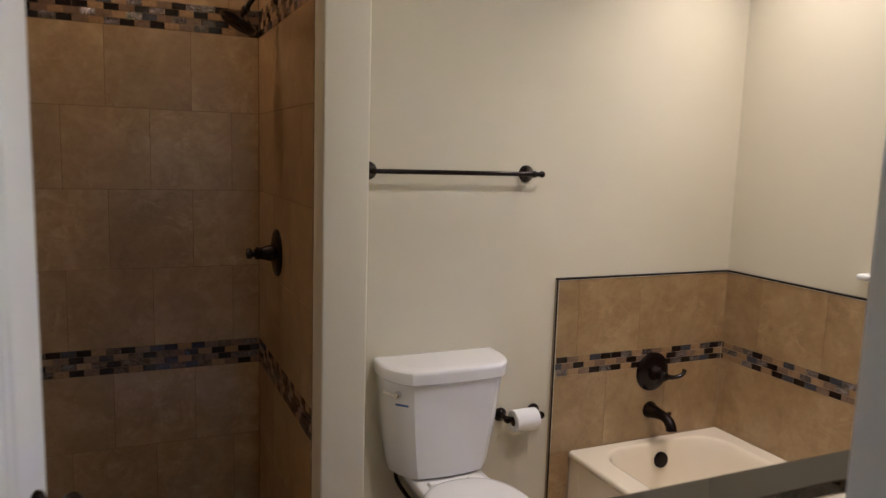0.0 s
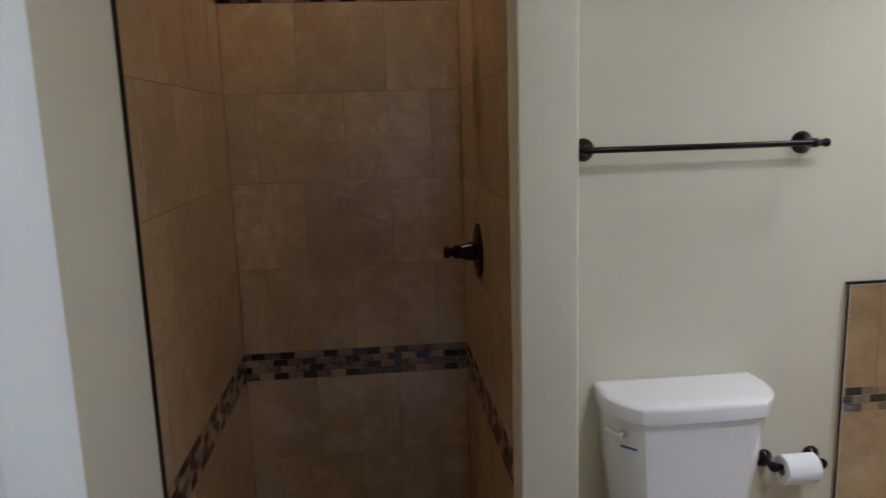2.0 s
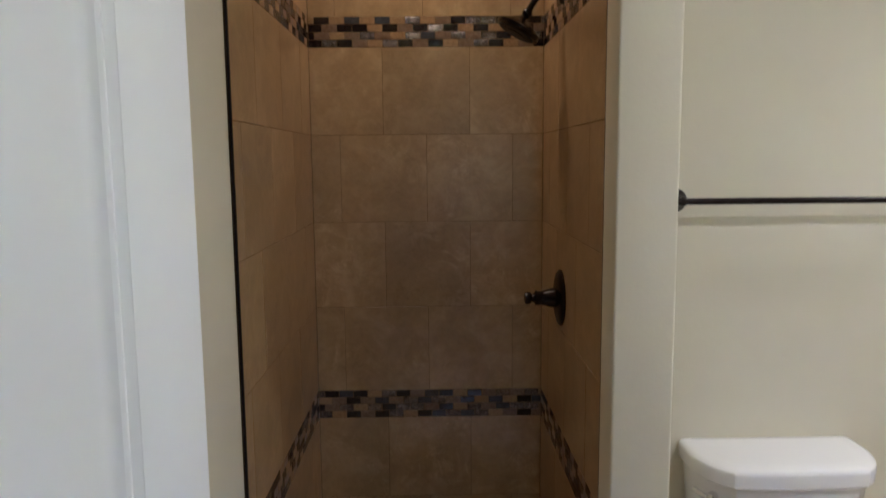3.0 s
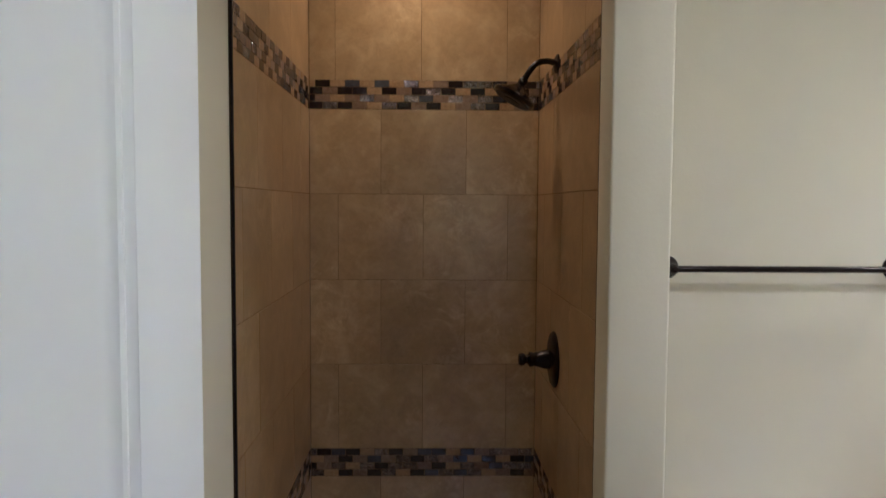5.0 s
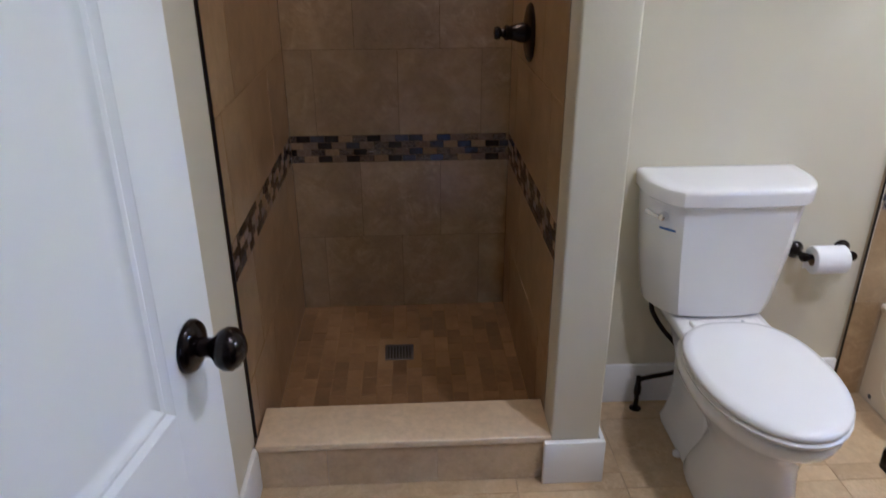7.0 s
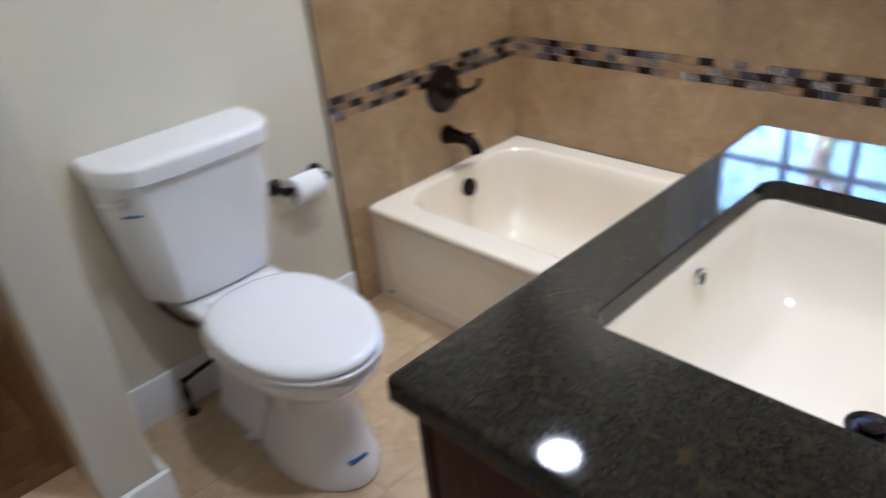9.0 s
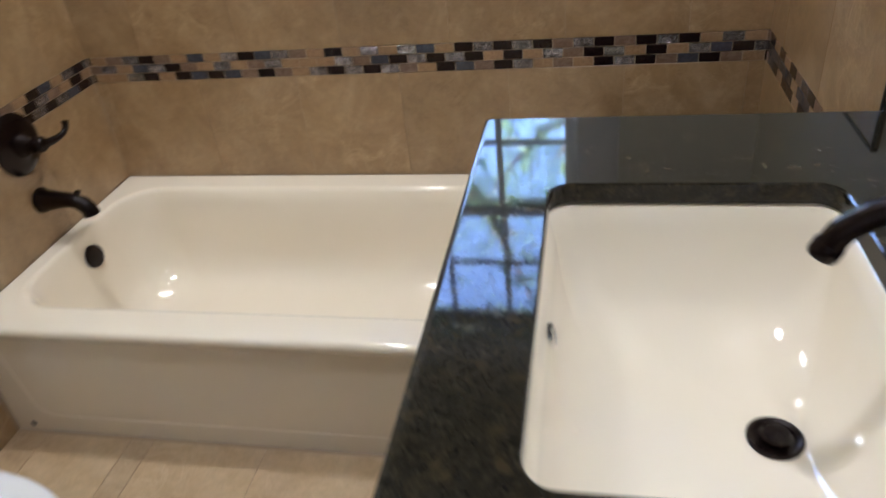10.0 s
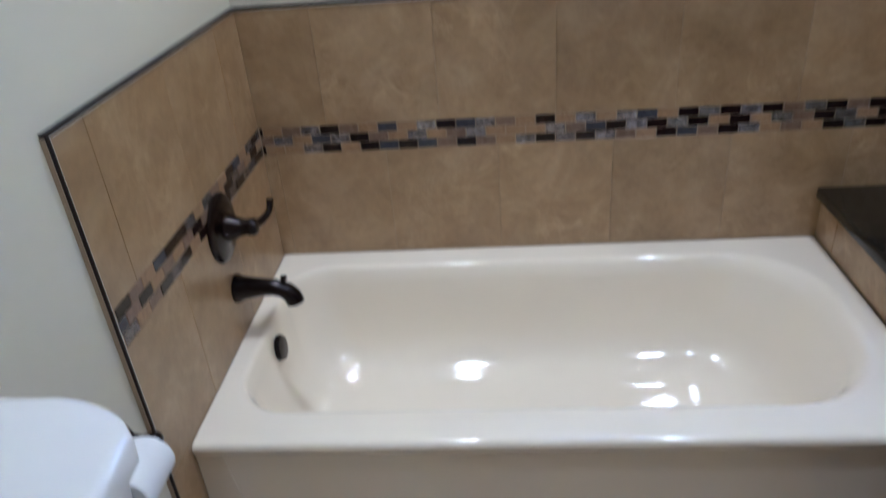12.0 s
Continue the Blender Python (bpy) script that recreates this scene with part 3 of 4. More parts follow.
def toilet():
    root = thing("toilet", (TX, 2.1, 0), "white two-piece toilet with the lid closed", "toilet")
    rows = [(0.000, 0.121, 1.786, 2.180), (0.012, 0.125, 1.780, 2.185), (0.05, 0.119, 1.786, 2.17), (0.12, 0.103, 1.808, 2.13), (0.20, 0.099, 1.826, 2.10), (0.25, 0.113, 1.816, 2.14), (0.285, 0.138, 1.790, 2.20), (0.315, 0.158, 1.762, 2.25), (0.335, 0.171, 1.738, 2.27), (0.355, 0.176, 1.729, 2.275), (0.373, 0.176, 1.729, 2.275), (0.379, 0.170, 1.736, 2.27)]
    part("bowl", loft([egg(TX, h, a, b, z) for z, h, a, b in rows]), M_CHINA, root, sharp=60)
    rows = [(0.0, 0.100, 2.03, 2.365), (0.02, 0.103, 2.03, 2.37), (0.045, 0.094, 2.05, 2.365), (0.12, 0.080, 2.05, 2.36), (0.24, 0.078, 2.08, 2.38), (0.32, 0.098, 2.14, 2.40), (0.365, 0.125, 2.14, 2.42), (0.395, 0.135, 2.14, 2.425), (0.405, 0.128, 2.15, 2.418)]
    part("trapway", loft([rrect(TX - h, TX + h, a, b, z, 0.035) for z, h, a, b in rows]), M_CHINA, root, sharp=60)
    for s in (-1, 1):
        part("bolt_cap", lathe([(0.014, 0), (0.014, 0.008), (0.009, 0.014), (0.001, 0.016)], (TX + s * 0.105, 2.17, 0.0), (0, 0, 1), 16), M_CHINA, root)
    seat = [(0.380, 0.168, 1.730, 2.225), (0.383, 0.177, 1.722, 2.232), (0.392, 0.180, 1.719, 2.235), (0.397, 0.175, 1.724, 2.23)]
    part("seat", loft([egg(TX, h, a, b, z) for z, h, a, b in seat]), M_SEAT, root, sharp=60)
    lid = [(0.399, 0.168, 1.732, 2.222), (0.402, 0.177, 1.723, 2.231), (0.410, 0.1785, 1.721, 2.233), (0.418, 0.173, 1.728, 2.228), (0.4225, 0.154, 1.750, 2.212), (0.4245, 0.10, 1.82, 2.16)]
    part("seat_lid", loft([egg(TX, h, a, b, z) for z, h, a, b in lid]), M_SEAT, root, sharp=60)
    for s in (-1, 1):
        part("hinge_cap", box(TX + s * 0.075 - 0.022, TX + s * 0.075 + 0.022, 2.218, 2.252, 0.380, 0.416, bev=0.008, seg=3), M_SEAT, root)
    tank = [(0.408, 0.170, 0.112, 2.425, 2.285), (0.414, 0.182, 0.122, 2.432, 2.276), (0.45, 0.191, 0.130, 2.435, 2.268), (0.60, 0.211, 0.147, 2.438, 2.255), (0.7605, 0.223, 0.159, 2.440, 2.244)]
    part("tank", loft([d_ring(a, b, c, d, z) for z, a, b, c, d in tank]), M_CHINA, root, sharp=24)
    lidr = [(0.7615, 0.229, 0.165, 2.443, 2.234), (0.7655, 0.233, 0.169, 2.445, 2.230), (0.7975, 0.235, 0.171, 2.446, 2.228), (0.8045, 0.2335, 0.170, 2.4455, 2.2295), (0.8095, 0.229, 0.166, 2.443, 2.234), (0.8120, 0.220, 0.159, 2.438, 2.243), (0.8133, 0.19, 0.13, 2.42, 2.27)]
    part("tank_lid", loft([d_ring(a, b, c, d, z) for z, a, b, c, d in lidr]), M_CHINA, root, sharp=32)
    # flush lever on the slanting corner
    p = Vector((TX - 0.196, 2.280, 0.724))
    n = Vector((-0.72, -0.69, 0)).normalized()
    w = Vector((-0.69, 0.72, 0)).normalized()
    lev = part("flush_lever", lathe([(0.013, 0), (0.013, 0.006), (0.010, 0.012), (0.0095, 0.018), (0.006, 0.021), (0.001, 0.022)], p, n, 20), M_CHROME, root, "chrome and white flush lever")
    part("lever_arm", tube([p + n * 0.012, p + n * 0.018 + w * 0.018 + Vector((0, 0, 0.003)), p + n * 0.014 + w * 0.046 + Vector((0, 0, 0.008))], [0.006, 0.006, 0.0075], 12), M_CHROME, lev)
    q = p + Vector((0.012, -0.012, -0.030))
    bm = bmesh.new()
    vs = [bm.verts.new(q + n * 0.0125 + w * a + Vector((0, 0, b))) for a, b in ((-0.026, -0.004), (0.022, -0.004), (0.022, 0.003), (-0.026, 0.003))]
    bm.faces.new(vs)
    part("tank_mark", bm, M_BLUE, root, "thin blue printed bar", smooth=False)
    bm = box(TX - 0.034, TX + 0.016, 1.7925, 1.820, 0.080, 0.088, bev=0.001)
    part("foot_mark", bm, M_BLUE, root, "small dark blue printed bar")
    # water supply
    sup = part("supply_line", tube([(0.918, 2.395, 0.425), (0.927, 2.40, 0.365), (0.968, 2.40, 0.297), (1.011, 2.40, 0.246), (1.046, 2.40, 0.190), (1.026, 2.40, 0.138), (0.955, 2.40, 0.122), (0.915, 2.40, 0.112)], 0.0075, 10, 6), M_BRONZE, root, "dark bronze braided supply line")
    part("stop_valve", lathe([(0.020, 0), (0.018, 0.003), (0.008, 0.006), (0.008, 0.055), (0.0115, 0.058), (0.0115, 0.085), (0.009, 0.09), (0.009, 0.122)], (0.913, 2.40, 0.0), (0, 0, 1), 16), M_BRONZE, sup)


toilet()


# ---- bathtub ----
def bathtub():
    root = thing("bathtub", (2.07, 1.68, 0), "almond enamelled alcove bathtub with a plain apron", "bathtub")
    X0, X1, Y0, Y1, RZ = 1.680, 2.459, 0.925, 2.439, 0.347
    rim = [rrect(X0 + 0.012, X1, Y0, Y1, RZ - 0.030, [0.004, 0.004, 0.004, 0.004]),
           rrect(X0 + 0.0005, X1, Y0, Y1, RZ - 0.026, 0.004), rrect(X0, X1, Y0, Y1, RZ - 0.012, 0.004),
           rrect(X0 + 0.003, X1, Y0, Y1, RZ - 0.004, 0.005), rrect(X0 + 0.011, X1 - 0.001, Y0 + 0.001, Y1 - 0.001, RZ, 0.008), rrect(X0 + 0.016, X1 - 0.003, Y0 + 0.003, Y1 - 0.003, RZ, 0.008), rrect(1.764, 2.393, 0.966, 2.402, RZ, (0.134, 0.134, 0.234, 0.234))]
    # basin: (depth, x0, x1, y0, y1, corner radii)
    b = [(0.000, 1.772, 2.385, 0.975, 2.394, (0.13, 0.13, 0.23, 0.23)), (-0.003, 1.780, 2.378, 0.984, 2.389, (0.126, 0.126, 0.226, 0.226)),
         (-0.012, 1.789, 2.370, 0.996, 2.385, (0.122, 0.122, 0.222, 0.222)), (-0.05, 1.800, 2.360, 1.018, 2.380, (0.12, 0.12, 0.22, 0.22)),
         (-0.15, 1.815, 2.345, 1.062, 2.368, (0.12, 0.12, 0.20, 0.20)), (-0.205, 1.826, 2.335, 1.090, 2.355, (0.12, 0.12, 0.18, 0.18)),
         (-0.245, 1.842, 2.318, 1.118, 2.335, (0.115, 0.115, 0.155, 0.155)), (-0.272, 1.864, 2.295, 1.150, 2.305, (0.105, 0.105, 0.135, 0.135)),
         (-0.288, 1.892, 2.265, 1.188, 2.268, (0.09, 0.09, 0.11, 0.11)), (-0.296, 1.930, 2.225, 1.235, 2.220, (0.07, 0.07, 0.085, 0.085)), (-0.299, 1.970, 2.185, 1.290, 2.170, (0.05, 0.05, 0.06, 0.06))]
    rings = rim + [rrect(x0, x1, y0, y1, RZ + d, r) for d, x0, x1, y0, y1, r in b]
    part("tub_body", loft(rings, False, True), M_TUB, root, sharp=70)
    # apron: flat face with a shallow raised border, round in its lower corners
    bm = box(X0 + 0.010, X0 + 0.030, Y0, Y1, 0.0, RZ - 0.024)
    inner = []
    ya, yb, za, zb, r = Y0 + 0.055, Y1 - 0.085, 0.058, RZ - 0.024, 0.055
    for k in range(9):
        a = radians(180 + 90 * k / 8)
        inner.append((ya + r + r * math.cos(a), za + r + r * math.sin(a)))
    for k in range(9):
        a = radians(270 + 90 * k / 8)
        inner.append((yb - r + r * math.cos(a), za + r + r * math.sin(a)))
    poly = [(Y0, zb)] + [(Y0, 0.0), (Y1, 0.0), (Y1, zb)] + [(yb + 0.03, zb)] + inner[::-1] + [(ya - 0.02, zb)]
    prism(poly, "x", X0 + 0.0083, X0 + 0.012, bm=bm)
    ap = part("apron", bm, M_TUB, root)
    part("maker_mark", lathe([(0.0085, 0), (0.0085, 0.0008)], (X0 + 0.0081, Y1 - 0.052, 0.024), (-1, 0, 0), 20), M_GREYMARK, ap, "small grey oval mark")
    part("overflow_plate", lathe([(0.034, 0), (0.034, 0.010), (0.031, 0.015), (0.022, 0.0165), (0.001, 0.017)], (2.103, 2.380, 0.272), (0, -1, 0.12), 32), M_BRONZE, root, "round dark bronze overflow cover")
    part("drain", lathe([(0.032, 0), (0.032, 0.003), (0.024, 0.004), (0.022, 0.008), (0.001, 0.011)], (2.035, 2.19, RZ - 0.2985), (0, 0, 1), 28), M_BRONZE, root, "dark bronze tub drain")


bathtub()


def tub_valve():
    root = thing("tub_valve", (2.080, 2.440, 0.645), "dark bronze round tub valve with a curled lever", "bath valve")
    c = (2.080, 2.4405, 0.640)
    part("escutcheon", lathe([(0.083, 0), (0.083, 0.004), (0.078, 0.009), (0.058, 0.013), (0.040, 0.015), (0.034, 0.018)], c, (0, -1, 0), 40), M_BRONZE, root)
    part("hub", lathe([(0.033, 0.016), (0.031, 0.028), (0.024, 0.044), (0.019, 0.062), (0.021, 0.070), (0.021, 0.080), (0.015, 0.088), (0.001, 0.091)], c, (0, -1, 0), 28), M_BRONZE, root)
    part("lever", tube([(2.084, 2.366, 0.640), (2.106, 2.358, 0.636), (2.134, 2.350, 0.637), (2.154, 2.345, 0.644), (2.163, 2.343, 0.656), (2.166, 2.342, 0.668)], [0.0125, 0.011, 0.0085, 0.0075, 0.0080, 0.0095], 14), M_BRONZE, root)


def tub_spout():
    root = thing("tub_spout", (2.080, 2.440, 0.473), "dark bronze tub spout with a diverter knob", "bath spout")
    x = 2.080
    rings = []
    for yy, zc, hw, hh in ((2.440, 0.474, 0.036, 0.036), (2.433, 0.474, 0.036, 0.036), (2.423, 0.474, 0.031, 0.031), (2.405, 0.474, 0.0265, 0.0275), (2.375, 0.475, 0.0228, 0.0228), (2.350, 0.474, 0.0218, 0.0205), (2.332, 0.470, 0.0222, 0.021)):
        rings.append([Vector((x + hw * math.cos(a), yy, zc + hh * math.sin(a))) for a in (2 * math.pi * i / 24 for i in range(24))])
    for yy, zz, tilt, r in ((2.315, 0.460, 30, 0.0222), (2.304, 0.446, 58, 0.0222), (2.300, 0.430, 80, 0.0225)):
        t = radians(tilt)
        rings.append([Vector((x + r * math.cos(a), yy - r * math.sin(a) * math.sin(t), zz + r * math.sin(a) * math.cos(t))) for a in (2 * math.pi * i / 24 for i in range(24))])
    part("spout_body", loft(rings), M_BRONZE, root, sharp=50)
    part("diverter_knob", lathe([(0.004, 0), (0.004, 0.012), (0.008, 0.014), (0.008, 0.020), (0.001, 0.022)], (x, 2.320, 0.482), (0, -0.15, 1), 14), M_BRONZE, root)


tub_valve()
tub_spout()


# ---- towel bar and paper holder ----
def towel_bar():
    z, y0, yb = 1.458, YT, 2.388
    root = thing("towel_bar", (1.12, YT, z), "dark bronze towel bar on the wall above the toilet", "towel bar")
    for x, s in ((0.815, -1), (1.428, 1)):
        p = part("post", lathe([(0.031, 0), (0.031, 0.004), (0.027, 0.010), (0.017, 0.020), (0.0115, 0.032), (0.0105, 0.048), (0.0125, 0.056), (0.0125, 0.066), (0.008, 0.072), (0.001, 0.0735)], (x, y0, z), (0, -1, 0), 28), M_BRONZE, root)
        part("finial", lathe([(0.0095, 0.006), (0.0095, 0.016), (0.007, 0.020), (0.0115, 0.027), (0.0125, 0.033), (0.010, 0.040), (0.001, 0.0435)], (x, yb, z), (s, 0, 0), 20), M_BRONZE, p)
    part("rail", lathe([(0.0085, 0), (0.0085, 0.613)], (0.815, yb, z), (1, 0, 0), 20), M_BRONZE, root)


def paper_holder():
    z = 0.537
    root = thing("paper_holder", (1.42, YT, z), "dark bronze toilet paper holder with two posts", "paper holder")
    for x, s in ((1.362, 1), (1.508, -1)):
        p = part("post", lathe([(0.027, 0), (0.027, 0.004), (0.022, 0.011), (0.012, 0.022), (0.009, 0.036), (0.010, 0.046), (0.014, 0.054), (0.0145, 0.064), (0.010, 0.072), (0.001, 0.0745)], (x, YT, z), (0, -1, 0), 24), M_BRONZE, root)
        part("socket", lathe([(0.010, 0.0), (0.012, 0.010), (0.009, 0.018)], (x, YT - 0.060, z), (s, 0, 0), 16), M_BRONZE, p)
    part("roller", lathe([(0.0075, 0), (0.0075, 0.116)], (1.377, YT - 0.060, z), (1, 0, 0), 14), M_BRONZE, root)
    zr = z - 0.010
    roll = thing("toilet_paper", (1.436, YT - 0.060, zr), "white toilet paper roll on the holder", "toilet paper")
    rings = []
    for r, x in ((0.0185, 1.386), (0.040, 1.386), (0.0425, 1.3885), (0.043, 1.436), (0.0425, 1.4835), (0.040, 1.486), (0.0185, 1.486)):
        rings.append([Vector((x, YT - 0.060 + r * math.cos(a), zr + r * math.sin(a))) for a in (2 * math.pi * i / 32 for i in range(32))])
    part("paper", loft(rings, False, False), M_PAPER, roll)
    rings = [[Vector((x, YT - 0.060 + r * math.cos(a), zr + r * math.sin(a))) for a in (2 * math.pi * i / 24 for i in range(24))] for r, x in ((0.0183, 1.3865), (0.0183, 1.4855), (0.0172, 1.4855), (0.0172, 1.3865), (0.0183, 1.3865))]
    part("core", loft(rings, False, False), M_CARD, roll)
    bm = bmesh.new()
    sheet = [bm.verts.new((x, YT - 0.060 + 0.0432, zz)) for zz in (zr + 0.004, zr - 0.022, zr - 0.048) for x in (1.3885, 1.4835)]
    bm.faces.new((sheet[0], sheet[1], sheet[3], sheet[2]))
    bm.faces.new((sheet[2], sheet[3], sheet[5], sheet[4]))
    part("loose_sheet", bm, M_PAPER, roll)


towel_bar()
paper_holder()


# ---- shower fittings ----
def shower_valve():
    c = (0.5728, 2.750, 1.143)
    root = thing("shower_valve", c, "dark bronze round shower valve with a knob handle", "shower valve")
    ax = (-1, 0, 0)
    part("escutcheon", lathe([(0.087, 0), (0.087, 0.004), (0.080, 0.010), (0.060, 0.015), (0.040, 0.018), (0.032, 0.020)], c, ax, 40), M_BRONZE, root)
    part("hub", lathe([(0.031, 0.018), (0.029, 0.034), (0.024, 0.050), (0.021, 0.066), (0.023, 0.070), (0.023, 0.078), (0.014, 0.084), (0.012, 0.092)], c, ax, 28), M_BRONZE, root)
    part("handle", lathe([(0.012, 0.090), (0.018, 0.094), (0.020, 0.103), (0.017, 0.111), (0.001, 0.114)], c, ax, 24), M_BRONZE, root)


def shower_head():
    y = 2.770
    root = thing("shower_fixture", (0.5728, y, 2.05), "dark bronze shower head on a curved arm", "shower head")
    part("flange", lathe([(0.030, 0), (0.029, 0.004), (0.020, 0.010), (0.011, 0.013)], (0.5728, y, 2.052), (-1, 0, 0), 28), M_BRONZE, root)
    part("arm", tube([(0.5728, y, 2.052), (0.540, y, 2.060), (0.508, y, 2.052), (0.484, y, 2.026), (0.468, y, 1.998)], 0.0095, 14), M_BRONZE, root)
    c, ax = Vector((0.472, y, 2.006)), Vector((-0.50, 0, -0.866))
    head = part("head", lathe([(0.011, 0), (0.015, 0.006), (0.015, 0.016), (0.012, 0.020), (0.018, 0.028), (0.038, 0.042), (0.062, 0.056), (0.068, 0.062), (0.068, 0.072), (0.062, 0.075)], c, ax, 36), M_BRONZE, root)
    part("spray_face", lathe([(0.058, 0.0752), (0.056, 0.078), (0.030, 0.0775), (0.028, 0.080), (0.001, 0.081)], c, ax, 32), M_RUBBER, head)


shower_valve()
shower_head()

# ---- vanity ----
CX0, CX1, CY0, CY1, CZ0, CZ1 = 0.708, 1.545, YD + 0.001, 1.116, 0.886, 0.919
SX0, SX1, SY0, SY1 = 0.908, 1.344, 0.695, 1.014
CZI = CZ1 - 0.026


def countertop():
    outer = [rrect(CX0 + 0.004, CX1 - 0.004, CY0 + 0.001, CY1 - 0.004, CZ0, 0.004), rrect(CX0, CX1, CY0, CY1, CZ0 + 0.005, 0.006), rrect(CX0, CX1, CY0, CY1, CZ1 - 0.006, 0.006), rrect(CX0 + 0.0018, CX1 - 0.0018, CY0, CY1 - 0.0018, CZ1 - 0.0018, 0.006), rrect(CX0 + 0.006, CX1 - 0.006, CY0, CY1 - 0.006, CZ1, 0.006), rrect(CX0 + 0.009, CX1 - 0.009, CY0 + 0.003, CY1 - 0.009, CZ1, 0.006)]
    inner = [rrect(SX0 - 0.006, SX1 + 0.006, SY0 - 0.006, SY1 + 0.006, CZ1, 0.033), rrect(SX0 - 0.002, SX1 + 0.002, SY0 - 0.002, SY1 + 0.002, CZ1, 0.030), rrect(SX0, SX1, SY0, SY1, CZ1 - 0.002, 0.028), rrect(SX0, SX1, SY0, SY1, CZI, 0.028)]
    bm = loft(outer + inner + [outer[0]], False, False)
    bmesh.ops.remove_doubles(bm, verts=bm.verts, dist=1e-6)
    ob = part("countertop", bm, M_GRANITE)
    return tagged(ob, "polished dark green granite countertop on the vanity", "countertop")


countertop()


def sink():
    root = thing("sink", (1.12, 0.86, 0.75), "biscuit rectangular undermount sink below the countertop", "sink")
    # steep rim, wide coves and a floor that falls to the drain
    rows = [(CZI - 0.004, SX0 - 0.030, SX1 + 0.030, SY0 - 0.024, SY1 + 0.033, 0.05), (CZI - 0.001, SX0 - 0.004, SX1 + 0.004, SY0 - 0.003, SY1 + 0.004, 0.032),
            (CZI - 0.006, 0.910, 1.342, 0.6966, 1.0118, 0.032), (0.862, 0.916, 1.335, 0.701, 1.005, 0.036), (0.8230, 0.924, 1.318, 0.707, 0.997, 0.042), (0.7937, 0.938, 1.294, 0.716, 0.984, 0.048),
            (0.7742, 0.958, 1.266, 0.726, 0.965, 0.050), (0.7620, 0.985, 1.236, 0.736, 0.936, 0.050), (0.7534, 1.020, 1.204, 0.745, 0.897, 0.045), (0.7473, 1.062, 1.178, 0.750, 0.848, 0.032), (0.7430, 1.092, 1.164, 0.752, 0.812, 0.026)]
    rings = [rrect(x0, x1, y0, y1, z, r) for z, x0, x1, y0, y1, r in rows]
    part("basin", loft(rings, False, True), M_SINK, root, sharp=70)
    dr = part("sink_drain", lathe([(0.028, 0), (0.028, 0.003), (0.0255, 0.0045), (0.0205, 0.003), (0.0195, 0.001)], (1.128, 0.780, 0.7427), (0, 0, 1), 32), M_BRONZE, root, "dark bronze drain ring")
    part("stopper", lathe([(0.0155, 0.0), (0.0155, 0.006), (0.013, 0.009), (0.001, 0.011)], (1.128, 0.780, 0.7436), (0, 0, 1), 28), M_BRONZE, dr)
    ov = part("overflow_ring", lathe([(0.0135, -0.004), (0.0135, 0.001), (0.0115, 0.0022), (0.0085, 0.0018), (0.0082, 0.0)], (1.135, SY1 - 0.0135, 0.862), (0, -1, 0.12), 24), M_CHROME, root, "small chrome overflow ring")
    part("overflow_hole", lathe([(0.0080, 0.0), (0.0080, 0.0012)], (1.135, SY1 - 0.0135, 0.862), (0, -1, 0.12), 16), M_RUBBER, ov)


sink()


def sink_faucet():
    x = 1.120
    root = thing("sink_faucet", (x, 0.612, CZ1), "dark bronze faucet with an arched spout on the countertop", "faucet")
    part("base", lathe([(0.031, 0), (0.031, 0.004), (0.024, 0.012), (0.019, 0.028), (0.018, 0.050), (0.021, 0.056), (0.019, 0.062)], (x, 0.612, CZ1), (0, 0, 1), 28), M_BRONZE, root)
    sp = part("spout", tube([(x, 0.612, 0.965), (x, 0.616, 0.995), (x, 0.640, 1.017), (x, 0.685, 1.025), (x, 0.734, 1.018), (x, 0.764, 1.000), (x, 0.774, 0.984)], [0.0145, 0.0135, 0.013, 0.0125, 0.012, 0.0115, 0.0115], 18), M_BRONZE, root)
    part("aerator", lathe([(0.0120, 0), (0.0132, 0.003), (0.0132, 0.012), (0.0120, 0.015), (0.010, 0.015)], (x, 0.7735, 0.986), (0, 0.38, -0.92), 20), M_BRONZE, sp)


sink_faucet()


